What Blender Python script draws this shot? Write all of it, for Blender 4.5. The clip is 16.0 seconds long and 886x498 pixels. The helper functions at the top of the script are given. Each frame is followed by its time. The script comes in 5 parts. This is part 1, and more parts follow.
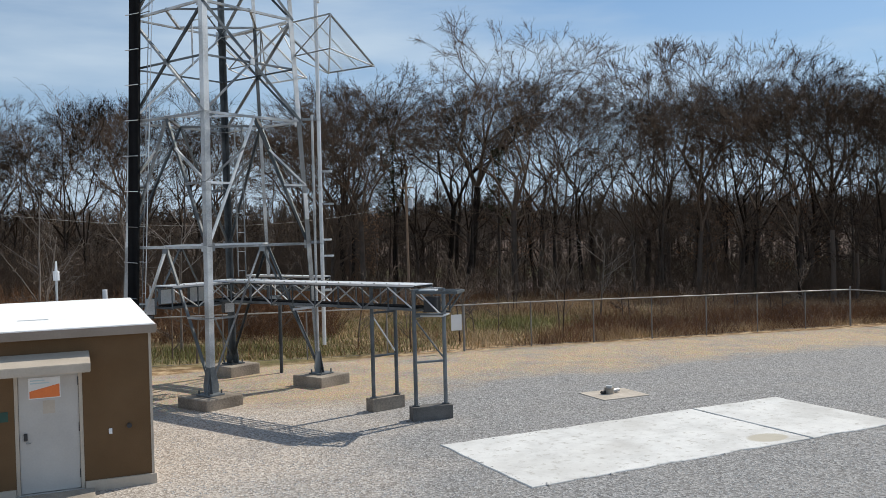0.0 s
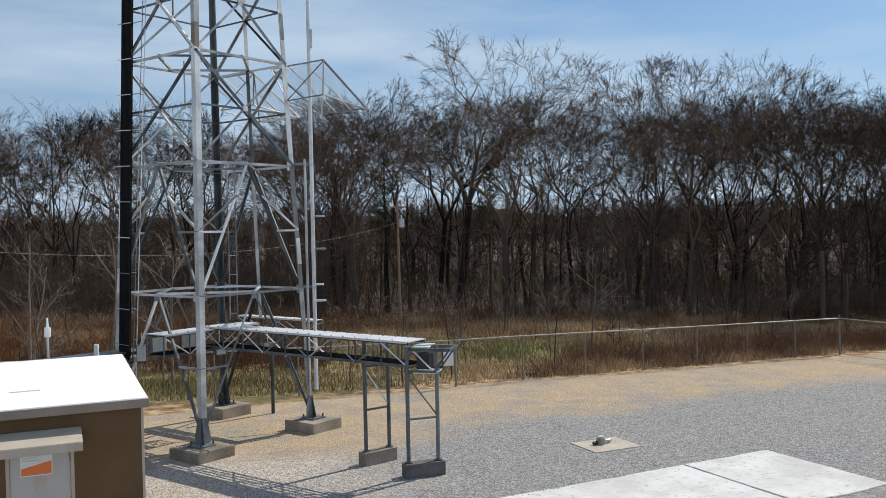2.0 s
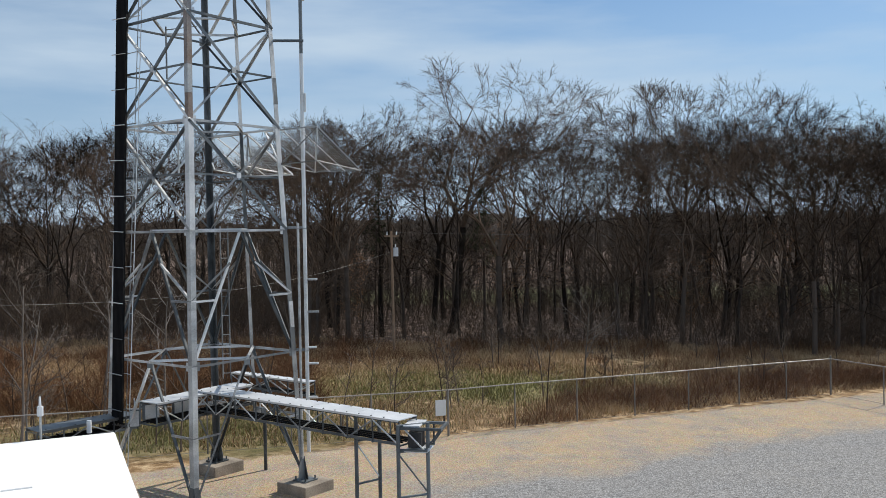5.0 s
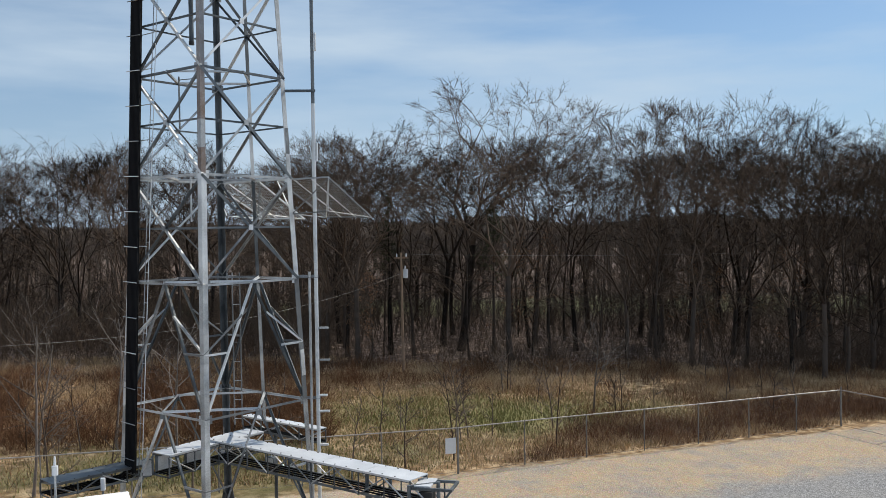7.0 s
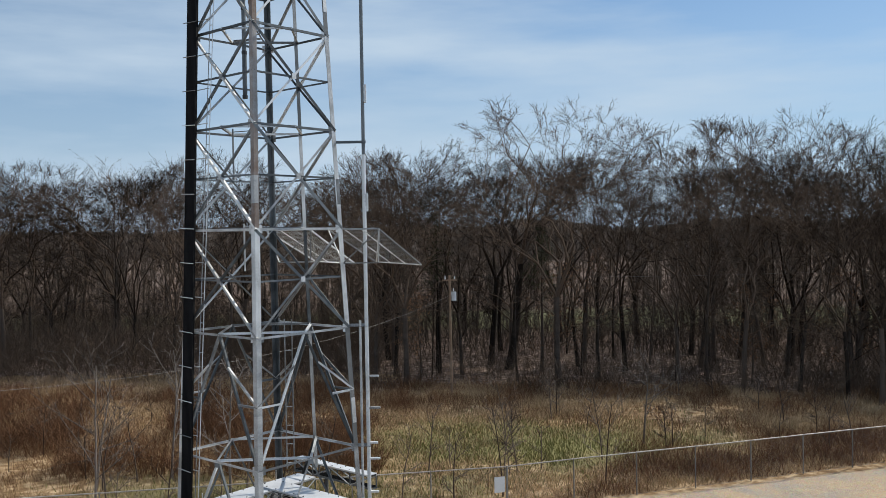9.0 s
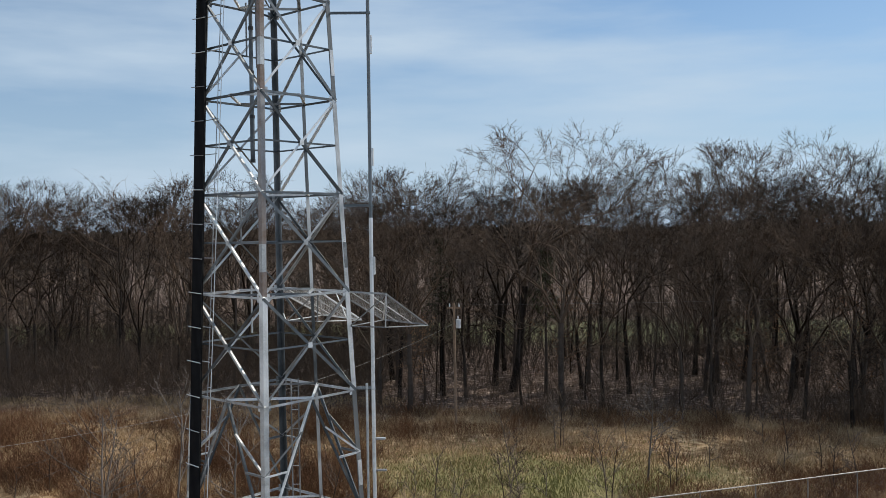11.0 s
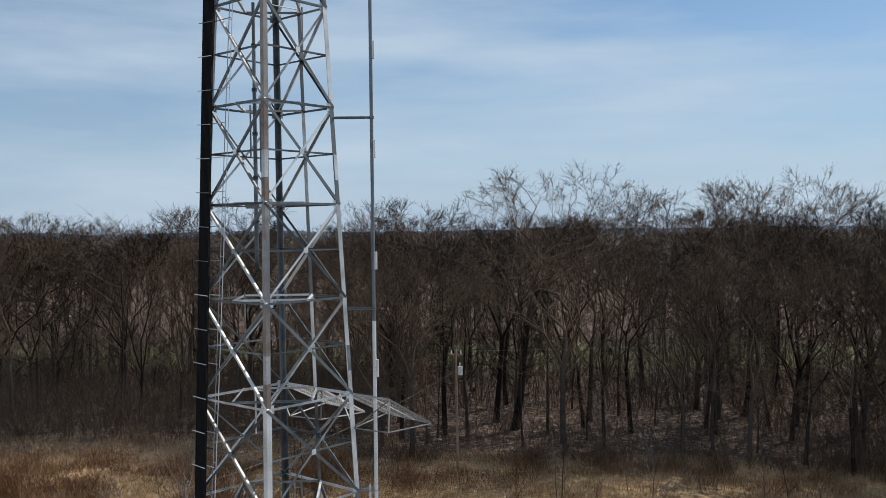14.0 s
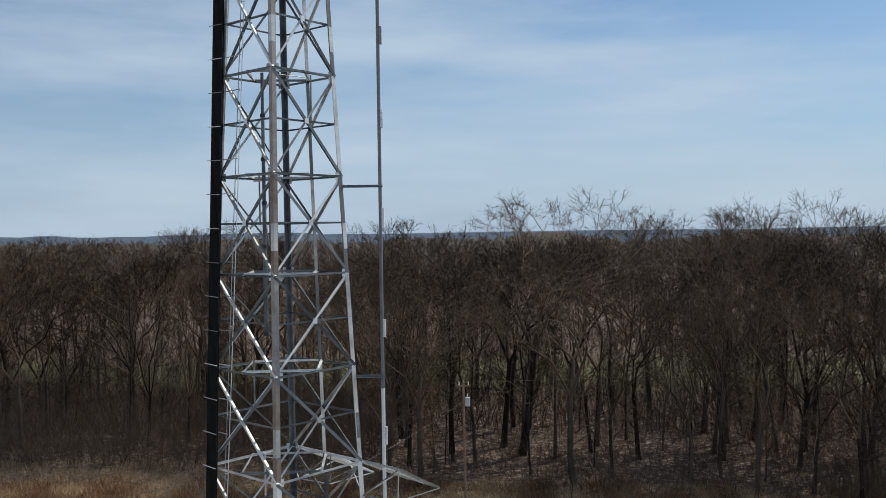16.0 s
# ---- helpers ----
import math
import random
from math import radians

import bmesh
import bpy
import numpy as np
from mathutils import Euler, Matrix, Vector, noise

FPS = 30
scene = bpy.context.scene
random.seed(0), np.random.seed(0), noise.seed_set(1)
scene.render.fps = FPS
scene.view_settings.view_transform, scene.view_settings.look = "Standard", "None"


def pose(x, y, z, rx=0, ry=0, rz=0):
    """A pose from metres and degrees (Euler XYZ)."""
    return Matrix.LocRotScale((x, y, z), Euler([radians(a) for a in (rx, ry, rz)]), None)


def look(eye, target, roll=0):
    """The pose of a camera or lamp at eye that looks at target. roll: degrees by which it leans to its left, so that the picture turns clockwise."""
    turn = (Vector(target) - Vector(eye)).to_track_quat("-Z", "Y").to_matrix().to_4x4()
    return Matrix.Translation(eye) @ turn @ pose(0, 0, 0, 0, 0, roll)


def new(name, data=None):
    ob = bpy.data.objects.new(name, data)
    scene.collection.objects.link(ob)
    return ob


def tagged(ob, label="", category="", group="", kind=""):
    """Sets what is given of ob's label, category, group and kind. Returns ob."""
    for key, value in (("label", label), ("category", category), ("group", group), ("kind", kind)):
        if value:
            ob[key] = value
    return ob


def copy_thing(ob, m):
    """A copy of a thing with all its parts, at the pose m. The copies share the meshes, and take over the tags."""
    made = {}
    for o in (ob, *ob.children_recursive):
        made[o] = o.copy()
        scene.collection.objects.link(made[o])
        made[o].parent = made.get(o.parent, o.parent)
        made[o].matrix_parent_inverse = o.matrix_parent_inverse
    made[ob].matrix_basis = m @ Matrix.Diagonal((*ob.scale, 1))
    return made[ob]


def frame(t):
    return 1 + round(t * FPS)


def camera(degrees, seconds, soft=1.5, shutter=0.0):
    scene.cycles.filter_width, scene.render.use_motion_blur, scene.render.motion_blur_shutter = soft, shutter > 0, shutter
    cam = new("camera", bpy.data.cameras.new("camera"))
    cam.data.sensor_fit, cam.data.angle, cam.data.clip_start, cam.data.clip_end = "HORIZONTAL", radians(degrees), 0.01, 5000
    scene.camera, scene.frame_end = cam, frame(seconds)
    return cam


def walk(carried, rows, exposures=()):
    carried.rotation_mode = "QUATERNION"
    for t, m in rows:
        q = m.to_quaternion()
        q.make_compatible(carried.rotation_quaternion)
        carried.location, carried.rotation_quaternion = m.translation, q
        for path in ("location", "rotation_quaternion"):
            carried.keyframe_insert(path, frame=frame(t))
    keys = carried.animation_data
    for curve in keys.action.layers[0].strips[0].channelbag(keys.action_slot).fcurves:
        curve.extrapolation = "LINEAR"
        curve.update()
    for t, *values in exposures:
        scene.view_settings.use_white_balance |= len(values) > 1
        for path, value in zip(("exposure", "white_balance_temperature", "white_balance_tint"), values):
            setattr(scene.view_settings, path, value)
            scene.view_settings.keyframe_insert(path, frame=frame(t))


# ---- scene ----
cam = camera(52.9, 16.0, soft=0.8)
PATH = [
    (0, pose(0.000, 0.000, 4.645, 88.810, 1.362, -0.000)),
    (0.5, pose(-0.028, 0.013, 4.971, 88.751, 1.287, -0.233)),
    (1, pose(-0.043, 0.021, 5.330, 88.731, 1.222, -0.403)),
    (1.5, pose(-0.046, 0.028, 5.702, 88.708, 1.175, -0.544)),
    (2, pose(-0.044, 0.026, 6.078, 88.716, 1.132, -0.627)),
    (2.5, pose(-0.023, 0.026, 6.397, 88.706, 1.081, -0.637)),
    (3, pose(0.002, 0.034, 6.728, 88.753, 1.050, -0.658)),
    (3.5, pose(0.033, 0.019, 7.030, 88.790, 1.037, -0.712)),
    (4, pose(0.075, -0.010, 7.320, 88.804, 1.038, -0.760)),
    (6.5, pose(0.058, -0.128, 9.177, 88.720, 0.773, -1.144)),
    (7, pose(0.033, -0.150, 9.536, 88.773, 0.837, -0.378)),
    (7.5, pose(0.009, -0.188, 9.854, 88.803, 0.848, 0.606)),
    (8, pose(0.001, -0.224, 10.223, 88.855, 0.869, 2.007)),
    (8.5, pose(0.001, -0.250, 10.628, 88.871, 0.900, 2.578)),
    (9, pose(-0.002, -0.270, 11.056, 88.865, 0.939, 2.671)),
    (11.5, pose(-0.117, -0.269, 13.660, 88.728, 0.712, 2.882)),
    (12, pose(-0.114, -0.288, 14.207, 88.726, 0.685, 2.899)),
    (12.5, pose(-0.105, -0.308, 14.724, 88.708, 0.663, 2.930)),
    (13, pose(-0.103, -0.325, 15.272, 88.744, 0.654, 2.938)),
    (13.5, pose(-0.108, -0.344, 15.807, 88.780, 0.662, 2.943)),
    (14, pose(-0.115, -0.357, 16.325, 88.793, 0.674, 2.935)),
    (14.5, pose(-0.119, -0.365, 16.869, 88.821, 0.702, 2.918)),
    (15, pose(-0.122, -0.369, 17.381, 88.826, 0.739, 3.058)),
    (15.5, pose(-0.139, -0.379, 17.909, 88.865, 0.779, 3.198)),
    (16, pose(-0.164, -0.384, 18.420, 88.880, 0.812, 3.326)),
]
walk(cam, PATH, [(0, 0.0), (9, 0.0), (12.5, -0.04), (16, -0.13)])

# ---- world, sun, exposure ----
SUN_AZ, SUN_EL = math.atan2(0.665, 0.747), radians(42.5)
SUN_DIR = Vector((math.cos(SUN_AZ) * math.cos(SUN_EL), math.sin(SUN_AZ) * math.cos(SUN_EL), math.sin(SUN_EL)))
world = bpy.data.worlds.new("world")
scene.world = world
world.use_nodes = True
wn, wl = world.node_tree.nodes, world.node_tree.links
wn.clear()
w_out = wn.new("ShaderNodeOutputWorld")
w_bg = wn.new("ShaderNodeBackground")
w_bg.inputs["Strength"].default_value = 0.085
w_sky = wn.new("ShaderNodeTexSky")
w_sky.sky_type, w_sky.sun_disc = "NISHITA", False
w_sky.sun_elevation, w_sky.sun_rotation = SUN_EL, math.pi / 2 - SUN_AZ
w_sky.dust_density, w_sky.air_density, w_sky.ozone_density = 0.25, 1.0, 3.0
w_tc = wn.new("ShaderNodeTexCoord")
w_map = wn.new("ShaderNodeMapping")
w_map.inputs["Scale"].default_value = (1.3, 1.3, 7.5)
w_map.inputs["Rotation"].default_value = (radians(7), radians(5), 0)
w_noise = wn.new("ShaderNodeTexNoise")
w_noise.inputs["Scale"].default_value, w_noise.inputs["Detail"].default_value = 1.7, 6.0
w_noise.inputs["Roughness"].default_value = 0.52
w_ramp = wn.new("ShaderNodeValToRGB")
w_ramp.color_ramp.elements[0].position, w_ramp.color_ramp.elements[1].position = 0.37, 0.67
w_ramp.color_ramp.elements[0].color, w_ramp.color_ramp.elements[1].color = (0.06, 0.06, 0.06, 1), (0.85, 0.85, 0.85, 1)
w_mix = wn.new("ShaderNodeMixRGB")
w_mix.inputs["Color2"].default_value = (7.6, 7.9, 8.6, 1)
wl.new(w_tc.outputs["Generated"], w_map.inputs["Vector"])
wl.new(w_map.outputs["Vector"], w_noise.inputs["Vector"])
wl.new(w_noise.outputs["Fac"], w_ramp.inputs["Fac"])
wl.new(w_ramp.outputs["Color"], w_mix.inputs["Fac"])
# pale blue haze low over the horizon
w_sep = wn.new("ShaderNodeSeparateXYZ")
w_low = wn.new("ShaderNodeValToRGB")
w_low.color_ramp.elements[0].position, w_low.color_ramp.elements[1].position = 0.0, 0.26
w_low.color_ramp.elements[0].color, w_low.color_ramp.elements[1].color = (0.85, 0.85, 0.85, 1), (0, 0, 0, 1)
w_haze = wn.new("ShaderNodeMixRGB")
w_haze.inputs["Color2"].default_value = (5.5, 6.2, 7.7, 1)
wl.new(w_tc.outputs["Generated"], w_sep.inputs[0])
wl.new(w_sep.outputs[2], w_low.inputs["Fac"])
wl.new(w_low.outputs["Color"], w_haze.inputs["Fac"])
wl.new(w_sky.outputs["Color"], w_haze.inputs["Color1"])
wl.new(w_haze.outputs["Color"], w_mix.inputs["Color1"])
w_tint = wn.new("ShaderNodeMixRGB")
w_tint.blend_type = "MULTIPLY"
w_tint.inputs["Fac"].default_value = 1.0
w_tint.inputs["Color2"].default_value = (0.86, 1.01, 1.10, 1)
wl.new(w_mix.outputs["Color"], w_tint.inputs["Color1"])
wl.new(w_tint.outputs["Color"], w_bg.inputs["Color"])
wl.new(w_bg.outputs["Background"], w_out.inputs["Surface"])

sun_data = bpy.data.lights.new("sun", "SUN")
sun_data.energy, sun_data.angle, sun_data.color = 4.4, radians(0.6), (1.0, 0.93, 0.81)
sun = new("sun", sun_data)
sun.matrix_world = look(SUN_DIR * 100, (0, 0, 0))


# ---- materials ----
def nodes_of(name):
    m = bpy.data.materials.new(name)
    m.use_nodes = True
    n, l = m.node_tree.nodes, m.node_tree.links
    return m, n, l, n["Principled BSDF"]


def noise_node(n, l, vec, scale, detail=4.0, rough=0.55):
    q = n.new("ShaderNodeTexNoise")
    q.inputs["Scale"].default_value, q.inputs["Detail"].default_value, q.inputs["Roughness"].default_value = scale, detail, rough
    if vec is not None:
        l.new(vec, q.inputs["Vector"])
    return q.outputs["Fac"]


def ramp(n, l, fac, stops):
    q = n.new("ShaderNodeValToRGB")
    e = q.color_ramp.elements
    while len(e) < len(stops):
        e.new(0.5)
    for k, (p, c) in enumerate(stops):
        e[k].position, e[k].color = p, (*c, 1) if len(c) == 3 else c
    l.new(fac, q.inputs["Fac"])
    return q.outputs["Color"]


def mixed(n, l, fac, a, b, mode="MIX"):
    q = n.new("ShaderNodeMixRGB")
    q.blend_type = mode
    for sock, v in (("Fac", fac), ("Color1", a), ("Color2", b)):
        if isinstance(v, (int, float)):
            q.inputs[sock].default_value = v
        elif isinstance(v, tuple):
            q.inputs[sock].default_value = (*v, 1)
        else:
            l.new(v, q.inputs[sock])
    return q.outputs["Color"]


def maths(n, l, op, a, b=0.0, c=None):
    q = n.new("ShaderNodeMath")
    q.operation = op
    for k, v in enumerate((a, b) if c is None else (a, b, c)):
        if isinstance(v, (int, float)):
            q.inputs[k].default_value = v
        else:
            l.new(v, q.inputs[k])
    return q.outputs[0]


def bumped(n, l, b, height, strength, dist=0.02):
    q = n.new("ShaderNodeBump")
    q.inputs["Strength"].default_value, q.inputs["Distance"].default_value = strength, dist
    l.new(height, q.inputs["Height"])
    l.new(q.outputs["Normal"], b.inputs["Normal"])


def surface(name, dark, light, scale=3.0, grain=40.0, rough=0.8, metal=0.0, bump=0.2, vary=0.0, spec=0.5):
    """A two-scale noise surface between two colours; vary: how far one object differs from the next."""
    m, n, l, b = nodes_of(name)
    vec = n.new("ShaderNodeTexCoord").outputs["Object"]
    big, fine = noise_node(n, l, vec, scale), noise_node(n, l, vec, grain, 5.0, 0.65)
    f = maths(n, l, "ADD", maths(n, l, "MULTIPLY", big, 0.6), maths(n, l, "MULTIPLY", fine, 0.4))
    if vary:
        rnd = n.new("ShaderNodeObjectInfo").outputs["Random"]
        f = maths(n, l, "ADD", f, maths(n, l, "MULTIPLY", maths(n, l, "SUBTRACT", rnd, 0.5), vary))
    l.new(ramp(n, l, f, [(0.3, dark), (0.7, light)]), b.inputs["Base Color"])
    l.new(maths(n, l, "ADD", maths(n, l, "MULTIPLY", fine, 0.25), rough - 0.12), b.inputs["Roughness"])
    b.inputs["Metallic"].default_value = metal
    b.inputs["Specular IOR Level"].default_value = spec
    if bump:
        bumped(n, l, b, fine, bump)
    return m


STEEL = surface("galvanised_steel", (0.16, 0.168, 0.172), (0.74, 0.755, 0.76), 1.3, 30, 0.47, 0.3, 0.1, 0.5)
# blue-grey steel, which also paints shade onto some tower members
STEEL_BLUE_AND_SHADED = surface("weathered_blue_grey_and_shaded_steel", (0.04, 0.047, 0.052), (0.18, 0.20, 0.213), 2.0, 30, 0.5, 0.3, 0.1, 0.35)
STEEL_RUST = surface("galvanised_steel_with_rust_bloom", (0.16, 0.10, 0.07), (0.38, 0.38, 0.38), 2.2, 24, 0.6, 0.25, 0.1, 0.2)
GRATING = surface("pale_bridge_cover", (0.55, 0.57, 0.60), (0.80, 0.82, 0.84), 1.6, 30, 0.5, 0.35, 0.1, 0.1)
CABLE = surface("black_cable_jacket", (0.004, 0.004, 0.005), (0.012, 0.012, 0.013), 3, 60, 0.75, 0, 0.1, 0, 0.15)
CONCRETE = surface("pier_concrete", (0.22, 0.185, 0.15), (0.47, 0.42, 0.355), 2.0, 30, 0.9, 0, 0.4, 0.15, 0.2)
CONCRETE_DARK = surface("dark_pier_concrete", (0.07, 0.07, 0.068), (0.20, 0.19, 0.18), 2.4, 30, 0.9, 0, 0.4, 0.1, 0.2)
WALL_BROWN = surface("brown_stippled_wall", (0.125, 0.074, 0.036), (0.18, 0.112, 0.060), 1.2, 55, 0.9, 0, 0.5, 0, 0.2)
ROOF_WHITE = surface("white_roof_membrane", (0.84, 0.84, 0.84), (0.93, 0.92, 0.91), 0.8, 14, 0.7, 0, 0.1, 0, 0.3)
TAN_TRIM = surface("tan_painted_trim", (0.42, 0.36, 0.29), (0.56, 0.49, 0.41), 2, 30, 0.7, 0, 0.1)
DOOR_GREY = surface("grey_painted_door", (0.44, 0.42, 0.40), (0.56, 0.54, 0.51), 1.5, 30, 0.6, 0, 0.05)
WHITE_PAINT = surface("white_sign_face", (0.70, 0.71, 0.72), (0.84, 0.85, 0.86), 2, 20, 0.5, 0, 0.02)
ORANGE = surface("orange_sign_ink", (0.75, 0.17, 0.04), (0.86, 0.24, 0.06), 3, 30, 0.5, 0, 0.0)
PALE_BLUE = surface("pale_blue_sign_ink", (0.45, 0.60, 0.68), (0.55, 0.70, 0.76), 3, 30, 0.5, 0, 0.0)
GREEN_PLATE = surface("dark_green_plate", (0.01, 0.05, 0.04), (0.02, 0.08, 0.06), 3, 30, 0.5, 0, 0.0)
DARK_METAL = surface("dark_metal", (0.02, 0.02, 0.022), (0.06, 0.06, 0.065), 3, 30, 0.5, 0.4, 0.05)
POLE_WOOD = surface("weathered_pole_wood", (0.21, 0.135, 0.088), (0.40, 0.285, 0.20), 3, 40, 0.9, 0, 0.3, 0, 0.2)
FENCE_STEEL = surface("dull_fence_steel", (0.14, 0.13, 0.12), (0.30, 0.285, 0.265), 2, 30, 0.6, 0.2, 0.05, 0.2)
RAIL_STEEL = surface("pale_fence_rail", (0.34, 0.32, 0.29), (0.52, 0.49, 0.45), 2, 30, 0.6, 0.2, 0.05, 0.2)
BARK = surface("grey_brown_bark", (0.026, 0.020, 0.016), (0.115, 0.090, 0.073), 1.2, 9, 0.95, 0, 0.5, 0.6, 0.1)
TWIG = surface("thin_twig_bark", (0.031, 0.022, 0.016), (0.148, 0.106, 0.077), 0.5, 4, 0.95, 0, 0.0, 0.7, 0.1)
# paler copy of TWIG for the deep woods, distance haze in its colour
FAR_TWIG = surface("haze_greyed_far_twigs", (0.055, 0.042, 0.034), (0.19, 0.15, 0.12), 0.06, 3, 0.95, 0, 0.0, 0, 0.1)
PALE_TWIG = surface("sapling_bark", (0.07, 0.05, 0.04), (0.19, 0.15, 0.12), 2, 12, 0.95, 0, 0.0, 0.6, 0.1)
WHITE_TWIG = surface("pale_grey_sapling_bark", (0.13, 0.11, 0.095), (0.30, 0.26, 0.23), 2, 12, 0.95, 0, 0.0, 0.3, 0.1)
NEEDLE = surface("dark_evergreen_needles", (0.022, 0.028, 0.012), (0.06, 0.066, 0.03), 0.8, 6, 0.9, 0, 0.0, 0.3, 0.1)
# the tan trim darkened: the fascia's shade is in its colour
FASCIA = surface("shaded_tan_fascia", (0.24, 0.19, 0.15), (0.33, 0.27, 0.22), 2, 30, 0.7, 0, 0.1)
# brown stains, their dark end lowered further to paint the piers' shaded sides
PIER = surface("stained_and_shaded_brown_concrete", (0.055, 0.043, 0.034), (0.40, 0.345, 0.285), 1.1, 18, 0.9, 0, 0.5, 0.25, 0.2)


# ---- ground material: gravel yard, ochre rim, dry field, leaf litter ----
def ground_material():
    m, n, l, b = nodes_of("yard_and_field_ground")
    vec = n.new("ShaderNodeTexCoord").outputs["Object"]
    sep = n.new("ShaderNodeSeparateXYZ")
    l.new(vec, sep.inputs[0])
    X, Y = sep.outputs[0], sep.outputs[1]
    wob = maths(n, l, "SUBTRACT", noise_node(n, l, vec, 0.22, 5, 0.6), 0.5)
    wob2 = maths(n, l, "SUBTRACT", noise_node(n, l, vec, 0.9, 4, 0.6), 0.5)
    stone = n.new("ShaderNodeTexVoronoi")
    stone.inputs["Scale"].default_value = 23
    l.new(vec, stone.inputs["Vector"])
    stone_h = stone.outputs["Distance"]
    grey = ramp(n, l, stone.outputs["Color"], [(0.1, (0.09, 0.092, 0.10)), (0.5, (0.225, 0.228, 0.238)), (0.95, (0.47, 0.47, 0.475))])
    patch = noise_node(n, l, vec, 0.5, 5, 0.6)
    grey = mixed(n, l, maths(n, l, "MULTIPLY", patch, 0.5), grey, (0.33, 0.305, 0.27))
    # paler, sandier stone on the tower side of the yard
    sandy = ramp(n, l, maths(n, l, "ADD", maths(n, l, "DIVIDE", X, -14.0), maths(n, l, "MULTIPLY", wob, 0.8)), [(0.0, (0, 0, 0)), (0.32, (1, 1, 1))])
    pale = ramp(n, l, stone.outputs["Color"], [(0.1, (0.25, 0.215, 0.185)), (0.5, (0.45, 0.395, 0.345)), (0.95, (0.65, 0.60, 0.55))])
    grey = mixed(n, l, sandy, grey, pale)
    fine = noise_node(n, l, vec, 14, 5, 0.7)
    dirt = ramp(n, l, noise_node(n, l, vec, 0.6, 6, 0.65), [(0.32, (0.21, 0.175, 0.135)), (0.44, (0.33, 0.235, 0.14)), (0.56, (0.45, 0.295, 0.135)), (0.72, (0.40, 0.23, 0.08))])
    dirt = mixed(n, l, 0.48, dirt, ramp(n, l, fine, [(0.32, (0.17, 0.15, 0.13)), (0.66, (0.62, 0.57, 0.50))]))
    dirt = mixed(n, l, 0.30, dirt, stone.outputs["Color"], "SOFT_LIGHT")
    # distance back from the fence line, in metres (positive on the yard's side)
    back = maths(n, l, "SUBTRACT", maths(n, l, "ADD", maths(n, l, "MULTIPLY", X, 0.435), 34.6), Y)
    rim = maths(n, l, "ADD", back, maths(n, l, "ADD", maths(n, l, "MULTIPLY", wob, 8.0), maths(n, l, "ADD", maths(n, l, "MULTIPLY", wob2, 2.0), maths(n, l, "MULTIPLY", X, 0.03))))
    f_rim = ramp(n, l, maths(n, l, "DIVIDE", rim, 20.0), [(0.30, (1, 1, 1)), (0.42, (0, 0, 0))])
    bits = ramp(n, l, noise_node(n, l, vec, 0.45, 6, 0.7), [(0.34, (0.45, 0.45, 0.45)), (0.50, (1, 1, 1))])
    f_rim = mixed(n, l, 1.0, f_rim, bits, "MULTIPLY")
    # bare earth under the tower
    dx = maths(n, l, "SUBTRACT", X, -4.6)
    dy = maths(n, l, "SUBTRACT", Y, 28.2)
    rad = maths(n, l, "SQRT", maths(n, l, "ADD", maths(n, l, "MULTIPLY", dx, dx), maths(n, l, "MULTIPLY", dy, dy)))
    rad = maths(n, l, "ADD", rad, maths(n, l, "MULTIPLY", wob, 4.0))
    f_bare = ramp(n, l, maths(n, l, "DIVIDE", rad, 10.0), [(0.36, (1, 1, 1)), (0.52, (0, 0, 0))])
    yard = mixed(n, l, mixed(n, l, 1.0, f_rim, f_bare, "LIGHTEN"), grey, dirt)
    straw = ramp(n, l, noise_node(n, l, vec, 1.5, 6, 0.7), [(0.30, (0.09, 0.05, 0.027)), (0.47, (0.27, 0.17, 0.085)), (0.64, (0.60, 0.45, 0.28))])
    green = ramp(n, l, fine, [(0.3, (0.14, 0.13, 0.05)), (0.7, (0.32, 0.29, 0.13))])
    gx, gy = maths(n, l, "DIVIDE", maths(n, l, "SUBTRACT", X, 2.5), 15.0), maths(n, l, "DIVIDE", maths(n, l, "SUBTRACT", Y, 47.0), 7.5)
    gr = maths(n, l, "SQRT", maths(n, l, "ADD", maths(n, l, "MULTIPLY", gx, gx), maths(n, l, "MULTIPLY", gy, gy)))
    gr = maths(n, l, "ADD", gr, maths(n, l, "MULTIPLY", wob, 2.2))
    field = mixed(n, l, ramp(n, l, gr, [(0.35, (1, 1, 1)), (1.25, (0, 0, 0))]), straw, green)
    hx, hy = maths(n, l, "DIVIDE", maths(n, l, "SUBTRACT", X, -11.0), 11.0), maths(n, l, "DIVIDE", maths(n, l, "SUBTRACT", Y, 36.5), 5.5)
    hr = maths(n, l, "ADD", maths(n, l, "SQRT", maths(n, l, "ADD", maths(n, l, "MULTIPLY", hx, hx), maths(n, l, "MULTIPLY", hy, hy))), maths(n, l, "MULTIPLY", wob, 2.2))
    field = mixed(n, l, ramp(n, l, hr, [(0.4, (0.8, 0.8, 0.8)), (1.2, (0, 0, 0))]), field, ramp(n, l, fine, [(0.3, (0.06, 0.065, 0.024)), (0.7, (0.20, 0.19, 0.085))]))
    litter = ramp(n, l, noise_node(n, l, vec, 2.2, 7, 0.75), [(0.36, (0.042, 0.028, 0.021)), (0.52, (0.13, 0.09, 0.069)), (0.66, (0.46, 0.36, 0.30))])
    wood_edge = maths(n, l, "ADD", maths(n, l, "ADD", Y, maths(n, l, "MULTIPLY", wob, 12.0)), ramp(n, l, maths(n, l, "DIVIDE", maths(n, l, "ADD", X, 30.0), 30.0), [(0.66, (-6, -6, -6)), (0.86, (0, 0, 0))]))
